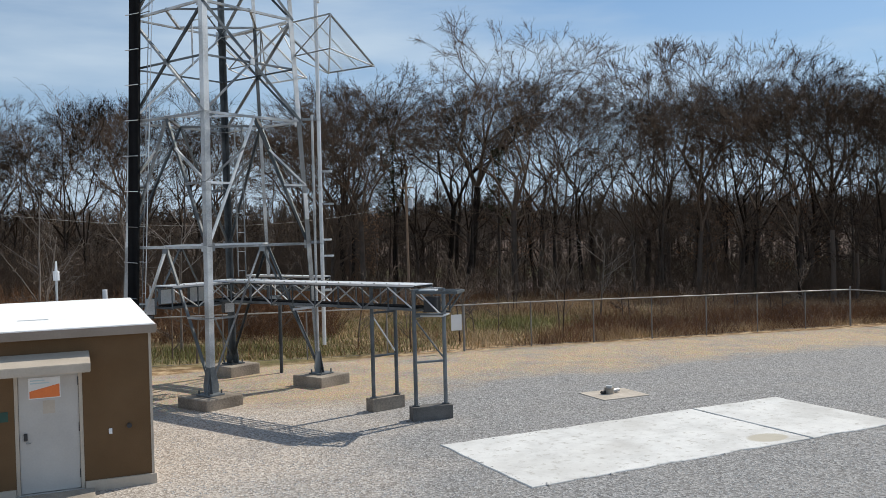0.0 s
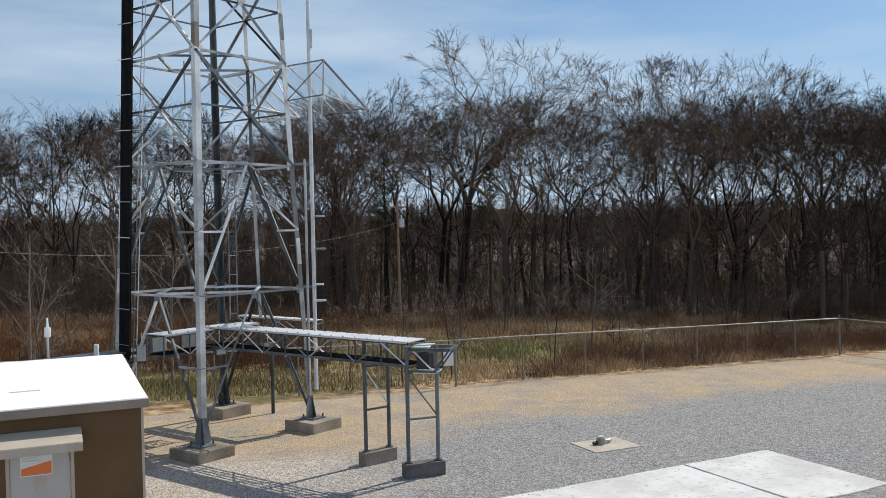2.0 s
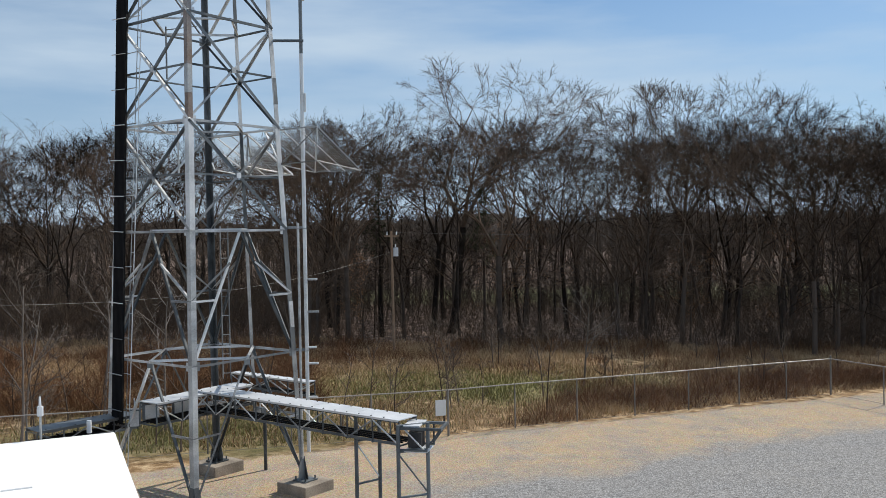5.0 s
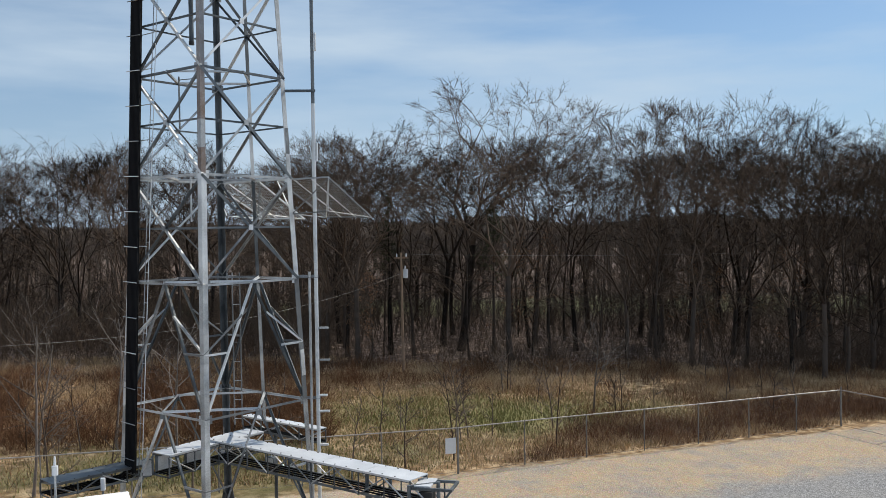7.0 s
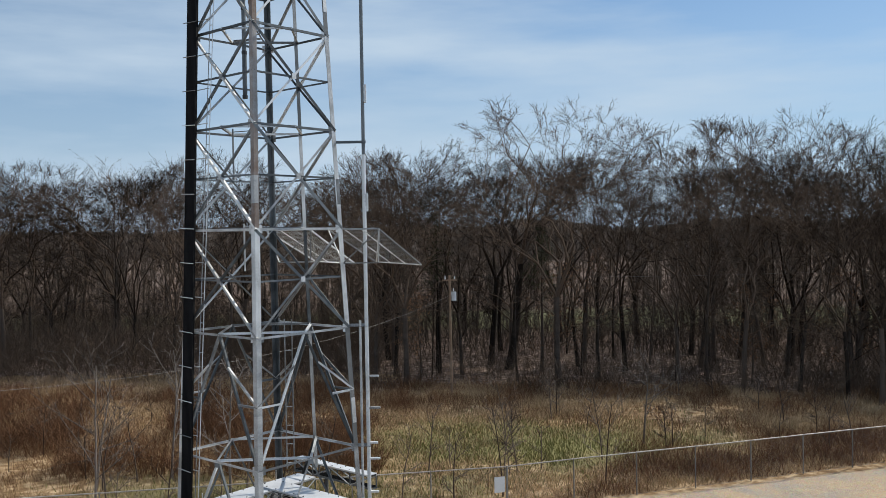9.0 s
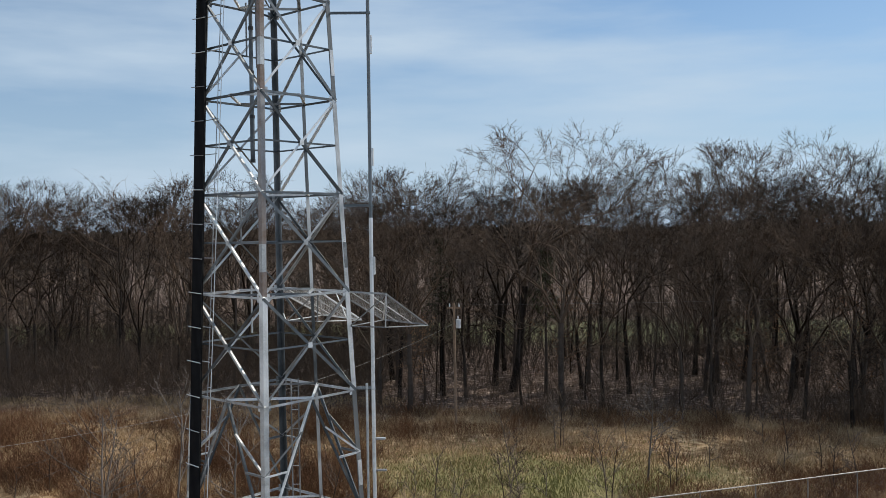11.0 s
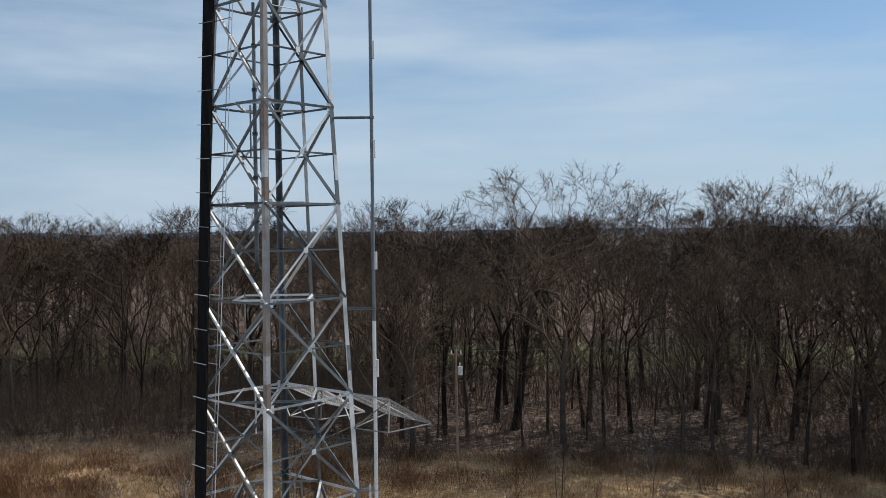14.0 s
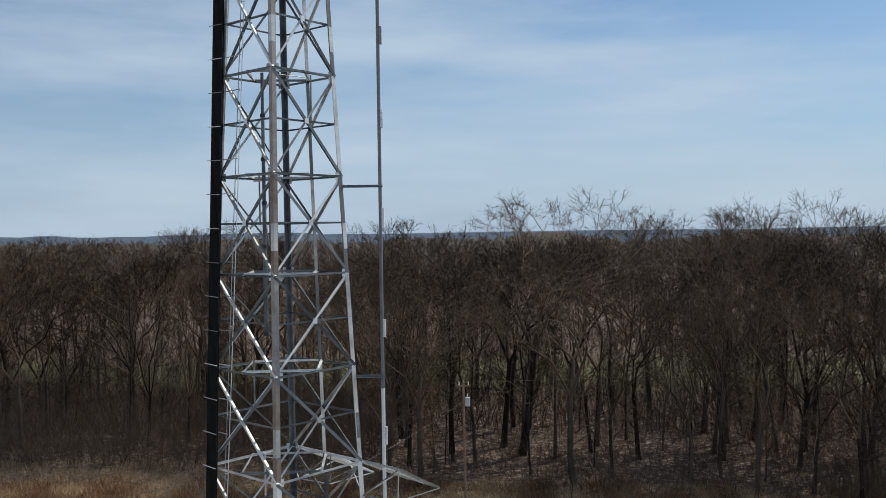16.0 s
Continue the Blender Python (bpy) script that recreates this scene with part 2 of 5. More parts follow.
    field = mixed(n, l, ramp(n, l, maths(n, l, "DIVIDE", wood_edge, 100.0), [(0.61, (0, 0, 0)), (0.665, (1, 1, 1))]), field, litter)
    far_grass = maths(n, l, "ADD", Y, maths(n, l, "MULTIPLY", wob, 25.0))
    field = mixed(n, l, ramp(n, l, maths(n, l, "DIVIDE", far_grass, 200.0), [(0.54, (0, 0, 0)), (0.57, (1, 1, 1)), (0.66, (1, 1, 1)), (0.70, (0, 0, 0))]), field, (0.15, 0.15, 0.08))
    edge = maths(n, l, "ADD", back, maths(n, l, "MULTIPLY", wob2, 1.4))
    col = mixed(n, l, ramp(n, l, maths(n, l, "ADD", maths(n, l, "DIVIDE", edge, 4.0), 0.5), [(0.45, (0, 0, 0)), (0.56, (1, 1, 1))]), field, yard)
    l.new(col, b.inputs["Base Color"])
    b.inputs["Roughness"].default_value, b.inputs["Specular IOR Level"].default_value = 0.95, 0.15
    h = maths(n, l, "ADD", maths(n, l, "MULTIPLY", stone_h, 0.7), maths(n, l, "MULTIPLY", fine, 0.6))
    bumped(n, l, b, h, 0.55, 0.04)
    return m


def slab_material():
    m, n, l, b = nodes_of("bleached_slab_concrete")
    vec = n.new("ShaderNodeTexCoord").outputs["Object"]
    st = noise_node(n, l, vec, 0.8, 7, 0.7)
    sp = noise_node(n, l, vec, 5, 6, 0.7)
    c = ramp(n, l, st, [(0.3, (0.52, 0.52, 0.51)), (0.55, (0.68, 0.68, 0.67)), (0.75, (0.74, 0.74, 0.72))])
    c = mixed(n, l, ramp(n, l, sp, [(0.55, (0, 0, 0)), (0.66, (0.75, 0.75, 0.75))]), c, (0.36, 0.34, 0.31))
    wide = noise_node(n, l, vec, 0.35, 3, 0.5)
    c = mixed(n, l, ramp(n, l, wide, [(0.46, (0, 0, 0)), (0.62, (0.5, 0.5, 0.5))]), c, (0.46, 0.445, 0.42))
    # a sandy oval stain
    sep = n.new("ShaderNodeSeparateXYZ")
    l.new(vec, sep.inputs[0])
    ox = maths(n, l, "DIVIDE", maths(n, l, "SUBTRACT", sep.outputs[0], 6.3), 0.62)
    oy = maths(n, l, "DIVIDE", maths(n, l, "SUBTRACT", sep.outputs[1], 3.2), 0.42)
    oval = maths(n, l, "ADD", maths(n, l, "ADD", maths(n, l, "MULTIPLY", ox, ox), maths(n, l, "MULTIPLY", oy, oy)), maths(n, l, "MULTIPLY", sp, 0.5))
    c = mixed(n, l, ramp(n, l, oval, [(0.75, (0.8, 0.8, 0.8)), (1.0, (0, 0, 0))]), c, (0.42, 0.38, 0.30))
    l.new(c, b.inputs["Base Color"])
    b.inputs["Roughness"].default_value, b.inputs["Specular IOR Level"].default_value = 0.85, 0.2
    bumped(n, l, b, sp, 0.25)
    return m


GROUND, SLAB = ground_material(), slab_material()
PAD = surface("pale_sandy_pad", (0.34, 0.29, 0.24), (0.60, 0.54, 0.47), 1.5, 12, 0.9, 0, 0.4, 0, 0.2)
STRAW = surface("dry_grass_blades", (0.24, 0.155, 0.08), (0.68, 0.51, 0.31), 0.35, 3, 0.95, 0, 0, 0, 0.1)
RED_BRUSH = surface("russet_brush_stems", (0.12, 0.062, 0.034), (0.38, 0.215, 0.115), 0.4, 3, 0.95, 0, 0, 0.3, 0.1)
GREEN_BLADES = surface("spring_grass_blades", (0.13, 0.13, 0.045), (0.32, 0.30, 0.125), 0.5, 4, 0.95, 0, 0, 0, 0.1)
STONE = surface("loose_gravel_stone", (0.26, 0.26, 0.265), (0.58, 0.57, 0.56), 9, 40, 0.9, 0, 0, 0, 0.2)


# ---- mesh helpers ----
def mesh_from(name, verts, faces, material, smooth=False):
    me = bpy.data.meshes.new(name)
    me.from_pydata(verts, [], faces)
    me.materials.append(material)
    if smooth:
        me.polygons.foreach_set("use_smooth", [True] * len(me.polygons))
    me.update()
    return me


def part(name, bm, material, parent=None, label=""):
    """Links a bmesh, or a ready mesh, as one mesh object under a thing or a part."""
    if isinstance(bm, bpy.types.Mesh):
        me = bm
    else:
        me = bpy.data.meshes.new(name)
        bmesh.ops.recalc_face_normals(bm, faces=bm.faces)
        bm.to_mesh(me)
        bm.free()
        me.materials.append(material)
    ob = new(name, me)
    if parent is not None:
        ob.parent = parent
    if label:
        ob["label"] = label
    return ob


def thing(name, label, category, group="", kind="", at=None):
    ob = new(name)
    ob.empty_display_size = 0.2
    if at is not None:
        ob.matrix_world = at
    return tagged(ob, label, category, group, kind)


def box_bm(lo, hi, bevel=0.0, m=None, bm=None):
    bm = bm or bmesh.new()
    lo, hi = Vector(lo), Vector(hi)
    got = bmesh.ops.create_cube(bm, size=1.0, matrix=Matrix.LocRotScale((lo + hi) / 2, None, hi - lo))
    vs = got["verts"]
    if bevel:
        es = list({e for v in vs for e in v.link_edges})
        r = bmesh.ops.bevel(bm, geom=es, offset=bevel, segments=2, affect="EDGES", profile=0.6)
        vs = list({v for f in r["faces"] for v in f.verts} | {v for v in vs if v.is_valid})
    if m is not None:
        bmesh.ops.transform(bm, matrix=m, verts=[v for v in vs if v.is_valid])
    return bm


def basis(p, q, up=(0, 0, 1)):
    d = (Vector(q) - Vector(p)).normalized()
    s = d.cross(Vector(up))
    if s.length < 1e-3:
        s = d.cross(Vector((1, 0, 0)))
    s.normalize()
    return d, s, s.cross(d).normalized()


def swept(p, q, profile, a, b, bm=None):
    """A closed profile of (u, v) pairs on the axes a and b, run from p to q."""
    bm = bm or bmesh.new()
    rings = []
    for c in (Vector(p), Vector(q)):
        rings.append([bm.verts.new(c + a * u + b * v) for u, v in profile])
    k = len(profile)
    for i in range(k):
        bm.faces.new((rings[0][i], rings[0][(i + 1) % k], rings[1][(i + 1) % k], rings[1][i]))
    bm.faces.new(rings[0][::-1])
    bm.faces.new(rings[1])
    return bm


def angle_profile(w, t):
    return [(0, 0), (w, 0), (w, t), (t, t), (t, w), (0, w)]


def angle_bm(p, q, w, t, a, b, bm=None):
    """A steel angle: heel on the line p to q, flanges along a and b."""
    return swept(p, q, angle_profile(w, t), Vector(a), Vector(b), bm)


def rod_bm(p, q, r, sides=10, r2=None, bm=None):
    bm = bm or bmesh.new()
    d, s, u = basis(p, q)
    rings = []
    for c, rr in ((Vector(p), r), (Vector(q), r if r2 is None else r2)):
        rings.append([bm.verts.new(c + (s * math.cos(2 * math.pi * i / sides) + u * math.sin(2 * math.pi * i / sides)) * rr) for i in range(sides)])
    for i in range(sides):
        bm.faces.new((rings[0][i], rings[0][(i + 1) % sides], rings[1][(i + 1) % sides], rings[1][i]))
    bm.faces.new(rings[0][::-1])
    bm.faces.new(rings[1])
    return bm


# ---- ground ----
def height(x, y):
    h = -0.012 * max(0.0, y - 25.0) - 0.020 * max(0.0, x - 2.0) * min(1.0, max(0.0, (y - 24.0) / 14.0))
    h = max(h, -1.3)
    if y > 40:
        h += 0.35 * noise.noise((x * 0.06, y * 0.06, 0.0)) * min(1.0, (y - 40) / 15.0)
    if y > 110:
        h += 1.6 * min(1.0, (y - 110) / 100.0) * noise.noise((x * 0.012, y * 0.012, 3.0))
    return h


def axis(near_lo, near_hi, step, far):
    out = list(np.arange(near_lo, near_hi + 0.01, step))
    s, v, w = step, near_hi, near_lo
    while v < far:
        s *= 1.35
        v, w = v + s, w - s
        out = [w] + out + [v]
    return out


gx, gy = axis(-30, 40, 1.0, 4500), axis(-4, 90, 1.0, 4500)
gverts = [(x, y, height(x, y)) for y in gy for x in gx]
gw = len(gx)
gfaces = [(j * gw + i, j * gw + i + 1, (j + 1) * gw + i + 1, (j + 1) * gw + i) for j in range(len(gy) - 1) for i in range(gw - 1)]
ground = new("ground", mesh_from("ground", gverts, gfaces, GROUND, True))
tagged(ground, "grey gravel yard with ochre rim, dry field and leaf litter beyond", "ground", kind="structure")

# ---- concrete slab in the yard ----
slab_o = Vector((-0.18, 19.15, 0))
su = Vector((math.cos(radians(28.4)), math.sin(radians(28.4)), 0))
sv = Vector((0.415, -0.910, 0)).normalized()
slab_m = Matrix((( su.x, sv.x, 0, slab_o.x), (su.y, sv.y, 0, slab_o.y), (0, 0, 1, 0), (0, 0, 0, 1)))
slab = thing("concrete_slab", "bleached white concrete slab flush in grey gravel", "slab", at=slab_m)


def worn_panel(x0, x1, y0, y1, z, seed, wear):
    """A slab panel whose edges are nibbled and drifted over by gravel."""
    r = random.Random(seed)
    pts = []
    corners = [(x0, y0), (x1, y0), (x1, y1), (x0, y1)]
    for i in range(4):
        a, b = Vector(corners[i]), Vector(corners[(i + 1) % 4])
        inn = Vector((-(b - a).y, (b - a).x)).normalized()
        n_p = int((b - a).length / 0.07)
        for j in range(n_p):
            p = a.lerp(b, j / n_p)
            bite = max(0.0, noise.noise((p.x * 1.1, p.y * 1.1, seed)) * 1.6 + 0.3 * noise.noise((p.x * 6, p.y * 6, seed)))
            pts.append(p + inn * wear[i] * (bite + 0.12 * r.random()))
    bm = bmesh.new()
    low = [bm.verts.new((p.x, p.y, -0.15)) for p in pts]
    rim = [bm.verts.new((p.x, p.y, z - 0.014)) for p in pts]
    c = Vector(((x0 + x1) / 2, (y0 + y1) / 2))
    top_v = [bm.verts.new((*(p + (c - p).normalized() * 0.02), z)) for p in pts]
    k = len(pts)
    for i in range(k):
        j = (i + 1) % k
        bm.faces.new((low[i], low[j], rim[j], rim[i]))
        bm.faces.new((rim[i], rim[j], top_v[j], top_v[i]))
    bm.faces.new(top_v)
    return bm


part("slab_panel", worn_panel(0, 7.05, 0, 3.72, 0.022, 3, (0.07, 0.02, 0.09, 0.05)), SLAB, slab)
part("slab_panel", worn_panel(7.09, 9.95, 0, 3.72, 0.026, 4, (0.06, 0.05, 0.07, 0.02)), SLAB, slab)
pad = thing("ground_pad", "small stained concrete pad in the gravel", "pad", at=pose(4.62, 24.55, 0, 0, 0, 24))
part("pad_base", box_bm((-0.75, -0.62, -0.15), (0.75, 0.62, 0.02), 0.015), PAD, pad)
well = thing("ground_fitting", "small grey capped metal fitting on a concrete pad", "fitting", at=pose(4.5, 24.6, 0.02, 0, 0, 24))
part("fitting_body", rod_bm((0, 0, 0), (0, 0, 0.16), 0.13, 14), CONCRETE, well)
part("fitting_cap", rod_bm((0, 0, 0.16), (0, 0, 0.22), 0.09, 14), STEEL, well)
part("fitting_stub", rod_bm((0.1, 0, 0.07), (0.34, 0.04, 0.07), 0.05, 10), STEEL, well)
part("fitting_stub", rod_bm((-0.1, 0.02, 0.05), (-0.26, -0.02, 0.05), 0.05, 10), DARK_METAL, well)


# ---- lattice tower ----
TC, TH = Vector((-6.83, 27.16, 0)), -82.63
LEVELS = [0.42, 4.34, 8.09, 11.20, 14.25, 17.18, 20.20, 23.32, 26.40, 29.50, 32.60]


def leg_point(k, z):
    a = radians(TH + 90 * k)
    h = 2.999 - 0.0536 * z
    return Vector((TC.x + h * math.cos(a), TC.y + h * math.sin(a), z))


def face_axes(k):
    """Along the face from leg k to leg k+1, and outward from it."""
    a, b = leg_point(k, 0), leg_point(k + 1, 0)
    u = (b - a).normalized()
    return u, Vector((u.y, -u.x, 0))


tower = thing("lattice_tower", "grey galvanised steel four-legged lattice tower on concrete piers", "tower")


def member(name, p, q, w, inward, material=None, t=0.012, double=False):
    """One steel angle from p to q, one flange in the face, the other turned inward."""
    d = (q - p).normalized()
    n = Vector(inward)
    n = (n - d * n.dot(d)).normalized()
    s = d.cross(n).normalized()
    bm = angle_bm(p - s * w / 2, q - s * w / 2, w, t, s, n)
    if double:
        angle_bm(p + s * w * 0.75, q + s * w * 0.75, w * 0.5, t, -s, n, bm)
    return part(name, bm, material or STEEL, tower)


for k in range(4):
    u0, n0 = face_axes(k)
    u1, n1 = face_axes(k - 1)
    zs = LEVELS
    for i in range(len(zs) - 1):
        p, q = leg_point(k, 0.35 if i == 0 else zs[i]), leg_point(k, zs[i + 1])
        w = 0.175 if i < 3 else 0.155
        # the back leg (k == 2) has its shade painted in with the darker steel
        part("leg", angle_bm(p, q, w, 0.024, u0, -u1), STEEL_RUST if (i >= 3 and k == 0) else STEEL_BLUE_AND_SHADED if k == 2 else STEEL, tower)
        if i in (1, 3, 5, 7):
            c = leg_point(k, zs[i] + 0.75)
            c2 = leg_point(k, zs[i] + 1.55)
            part("splice_plate", angle_bm(c + (u1 - u0) * 0.006, c2 + (u1 - u0) * 0.006, w * 0.9, 0.006, u0, -u1), STEEL, tower)
    foot = leg_point(k, LEVELS[0])
    fm = Matrix.Translation((foot.x, foot.y, 0)) @ pose(0, 0, 0, 0, 0, TH + 45)
    part("base_plate", box_bm((-0.27, -0.27, 0.30), (0.27, 0.27, 0.345), 0.006, fm), STEEL_BLUE_AND_SHADED, tower)
    for along_f in (u0, -u1):
        g = bmesh.new()
        side = Vector((-along_f.y, along_f.x, 0)) * 0.009
        up_l, up_h = leg_point(k, 0.345), leg_point(k, 1.05)
        shape = [up_l - along_f * 0.12, up_l + along_f * 0.27, up_l + along_f * 0.29 + Vector((0, 0, 0.2)), up_h + along_f * 0.16, up_h - along_f * 0.02]
        fa, fb = [g.verts.new(p - side) for p in shape], [g.verts.new(p + side) for p in shape]
        g.faces.new(fa[::-1])
        g.faces.new(fb)
        for j in range(5):
            g.faces.new((fa[j], fa[(j + 1) % 5], fb[(j + 1) % 5], fb[j]))
        part("base_gusset", g, STEEL_BLUE_AND_SHADED, tower)
    for sx, sy in ((-1, -1), (1, -1), (1, 1), (-1, 1)):
        part("anchor_bolt", rod_bm(fm @ Vector((sx * 0.21, sy * 0.21, 0.33)), fm @ Vector((sx * 0.21, sy * 0.21, 0.45)), 0.025, 8), STEEL_BLUE_AND_SHADED, tower)
    # concrete pier below the leg
    pier = thing("concrete_pier", "weathered concrete pier block set in the gravel", "pier", "piers under the tower", at=fm)
    part("pier_block", box_bm((-0.62, -0.62, -0.3), (0.62, 0.62, 0.30), 0.03), PIER, pier)

for k in range(4):
    u, nrm = face_axes(k)
    inn = -nrm
    for i, z in enumerate(LEVELS):
        a, b = leg_point(k, z), leg_point(k + 1, z)
        if i > 0:
            member("horizontal", a, b, 0.068, inn, STEEL_BLUE_AND_SHADED if i > 3 else STEEL)
        if i == len(LEVELS) - 1:
            break
        z2 = LEVELS[i + 1]
        a2, b2 = leg_point(k, z2), leg_point(k + 1, z2)
        off = inn * 0.03
        if i < 2:
            # inverted V with stubs back to the legs
            top = (a2 + b2) / 2
            lo = 0.62 if i == 0 else z + 0.05
            pa, pb = leg_point(k, lo) + u * 0.1, leg_point(k + 1, lo) - u * 0.1
            for foot_p, leg_k in ((pa, k), (pb, k + 1)):
                # darker steel on back faces and one foot of each V: painted shade
                member("diagonal", foot_p + off, top + off, 0.066, inn, STEEL_BLUE_AND_SHADED if k in (1, 2) or leg_k != k else STEEL, double=(i == 1))
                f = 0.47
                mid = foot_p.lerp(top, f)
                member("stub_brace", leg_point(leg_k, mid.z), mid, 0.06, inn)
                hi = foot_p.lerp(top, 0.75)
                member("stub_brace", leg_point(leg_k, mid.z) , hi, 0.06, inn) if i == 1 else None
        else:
            # lit and shaded diagonals are told apart by light and dark steel
            member("diagonal", a + off, b2 + off, 0.068 if k in (0, 3) else 0.056, inn, STEEL if k == 0 else STEEL_BLUE_AND_SHADED)
            member("diagonal", b - off * 0.2, a2 - off * 0.2, 0.092 if k == 0 else 0.07, inn, STEEL_BLUE_AND_SHADED if k == 0 else STEEL)
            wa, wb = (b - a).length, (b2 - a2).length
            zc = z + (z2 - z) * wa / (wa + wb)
            member("sub_horizontal", leg_point(k, zc) + off * 2, leg_point(k + 1, zc) + off * 2, 0.052, inn, STEEL_BLUE_AND_SHADED)
        # plan bracing between the face middles
        if 0 < i:
            c1 = (a + b) / 2
            c2 = (leg_point(k + 1, z) + leg_point(k + 2, z)) / 2
            member("plan_brace", c1, c2, 0.065, Vector((0, 0, 1)))

# gusset plates where the braces meet the legs and cross each other
for k in range(4):
    u, nrm = face_axes(k)
    tilt = (leg_point(k, 20) + leg_point(k + 1, 20) - leg_point(k, 0) - leg_point(k + 1, 0)).normalized()
    for i, z in enumerate(LEVELS[1:-1]):
        for kk, sgn in ((k, 1), (k + 1, -1)):
            c = leg_point(kk, z) + u * sgn * 0.19 - nrm * 0.014
            part("gusset_plate", swept(c - tilt * 0.12, c + tilt * 0.12, [(-0.11, -0.004), (0.08, -0.004), (0.08, 0.004), (-0.11, 0.004)], u * sgn, nrm), STEEL, tower)
        if i >= 1:
            z2 = LEVELS[i + 2]
            wa = (leg_point(k, z) - leg_point(k + 1, z)).length
            wb = (leg_point(k, z2) - leg_point(k + 1, z2)).length
            zc = z + (z2 - z) * wa / (wa + wb)
            c = (leg_point(k, zc) + leg_point(k + 1, zc)) / 2 + nrm * 0.006
            part("gusset_plate", swept(c - tilt * 0.08, c + tilt * 0.08, [(-0.08, -0.004), (0.08, -0.004), (0.08, 0.004), (-0.08, 0.004)], u, nrm), STEEL, tower)
        else:
            c = (leg_point(k, z) + leg_point(k + 1, z)) / 2 - nrm * 0.014
            part("gusset_plate", swept(c - tilt * 0.17, c + tilt * 0.03, [(-0.11, -0.004), (0.11, -0.004), (0.11, 0.004), (-0.11, 0.004)], u, nrm), STEEL_BLUE_AND_SHADED, tower)

# ---- cable run up the face beside the far-left leg ----
u3, n3 = face_axes(3)
cable_run = thing("cable_run", "thick black bundle of coaxial cables clamped up the tower leg", "cables")


def cable_at(z, s, o):
    return leg_point(3, z) + u3 * s + n3 * o


def bundle_s(z):
    """The bundle's middle along the face: it stands steeper than the leg."""
    return 0.57 - 0.0355 * (z - 4.34)


for i in range(8):
    for row in range(2):
        lo_c, hi_c = (cable_at(z, bundle_s(z) - 0.19 + 0.060 * i + 0.03 * row, 0.08 + 0.06 * row) for z in (2.45 + 0.05 * (i % 3), 32.6))
        part("cable", rod_bm(lo_c, hi_c, 0.034, 7), CABLE, cable_run)
z = 2.88
while z < 32:
    m_s = bundle_s(z)
    part("cable_clamp", rod_bm(cable_at(z, m_s - 0.33, 0.19), cable_at(z - 0.03, m_s + 0.34, 0.19), 0.013, 6), STEEL, cable_run)
    part("clamp_rung", rod_bm(cable_at(z, m_s - 0.34, 0.02), cable_at(z, 0.98, 0.02), 0.014, 6), STEEL, cable_run)
    z += 1.05
climb = thing("climbing_ladder", "thin galvanised climbing rails fixed beside the black cables", "ladder")
for s in (0.86, 1.02):
    part("rail", rod_bm(cable_at(0.9, s, -0.05), cable_at(32.5, s * 0.9, -0.05), 0.014, 6), STEEL, climb)
z = 1.2
while z < 32:
    part("rung", rod_bm(cable_at(z, 0.86 - 0.0027 * z, -0.05), cable_at(z, 1.02 - 0.003 * z, -0.05), 0.01, 6), STEEL, climb)
    z += 0.9

# ---- vertical pipe mast beside the right-hand leg ----
MAST = Vector((-3.75, 27.5, 0))
mast = thing("pipe_mast", "tall thin galvanised pipe mast braced off the tower", "mast")
part("pipe", rod_bm(MAST + Vector((0, 0, 1.2)), MAST + Vector((0, 0, 13.5)), 0.06, 12), STEEL, mast)
part("upper_pipe", rod_bm(MAST + Vector((0, 0, 13.5)), MAST + Vector((0, 0, 33)), 0.055, 12), STEEL_BLUE_AND_SHADED, mast)
part("inner_pipe", rod_bm(MAST + Vector((-0.20, -0.02, 1.0)), MAST + Vector((-0.20, -0.02, 8.3)), 0.04, 10), STEEL, mast)
for z in (4.34, 8.12, 13.85, 19.84, 25.9, 32.0):
    member_p = leg_point(1, z)
    part("standoff_arm", angle_bm(member_p, MAST + Vector((0.08, 0, z)), 0.085, 0.012, (0, 0, 1), (0, -1, 0)), STEEL_BLUE_AND_SHADED if z > 13 else STEEL, mast)
for z, w in ((6.55, 0.5), (5.55, 0.55), (4.45, 0.4), (3.95, 0.5), (2.9, 0.4)):
    part("side_bracket", box_bm((0.05, -0.05, z - 0.03), (0.05 + w * 0.62, 0.05, z + 0.03), 0.01, Matrix.Translation(MAST)), STEEL, mast)
for z in (12.0, 15.4, 18.9, 22.0, 24.6):
    part("pipe_clamp", box_bm((0.04, -0.05, z - 0.28), (0.12, 0.05, z + 0.28), 0.01, Matrix.Translation(MAST)), STEEL, mast)

# ladder inside the tower and a rail up its back face
inner = thing("tower_ladder", "pale galvanised ladder standing inside the tower", "ladder")
for sx in (-0.16, 0.16):
    part("rail", rod_bm((-6.52 + sx * 0.75, 28.75, 3.3), (-6.52 + sx * 0.75, 28.75, 8.25), 0.022, 8), STEEL, inner)
for i in range(8):
    part("rung", rod_bm((-6.64, 28.75, 3.5 + 0.62 * i), (-6.40, 28.75, 3.5 + 0.62 * i), 0.011, 6), STEEL, inner)
back_rail = thing("waveguide_rail", "grey steel rail running up the tower's back face", "rail")
for i in range(len(LEVELS) - 2):
    lo_z, hi_z = LEVELS[i + 1] - (1.0 if i == 0 else 0), LEVELS[i + 2]
    pm = (leg_point(1, lo_z) + leg_point(2, lo_z)) / 2
    qm = (leg_point(1, hi_z) + leg_point(2, hi_z)) / 2
    part("rail_section", angle_bm(pm, qm, 0.13, 0.014, face_axes(1)[0], -face_axes(1)[1]), STEEL_BLUE_AND_SHADED if i % 2 else STEEL, back_rail)
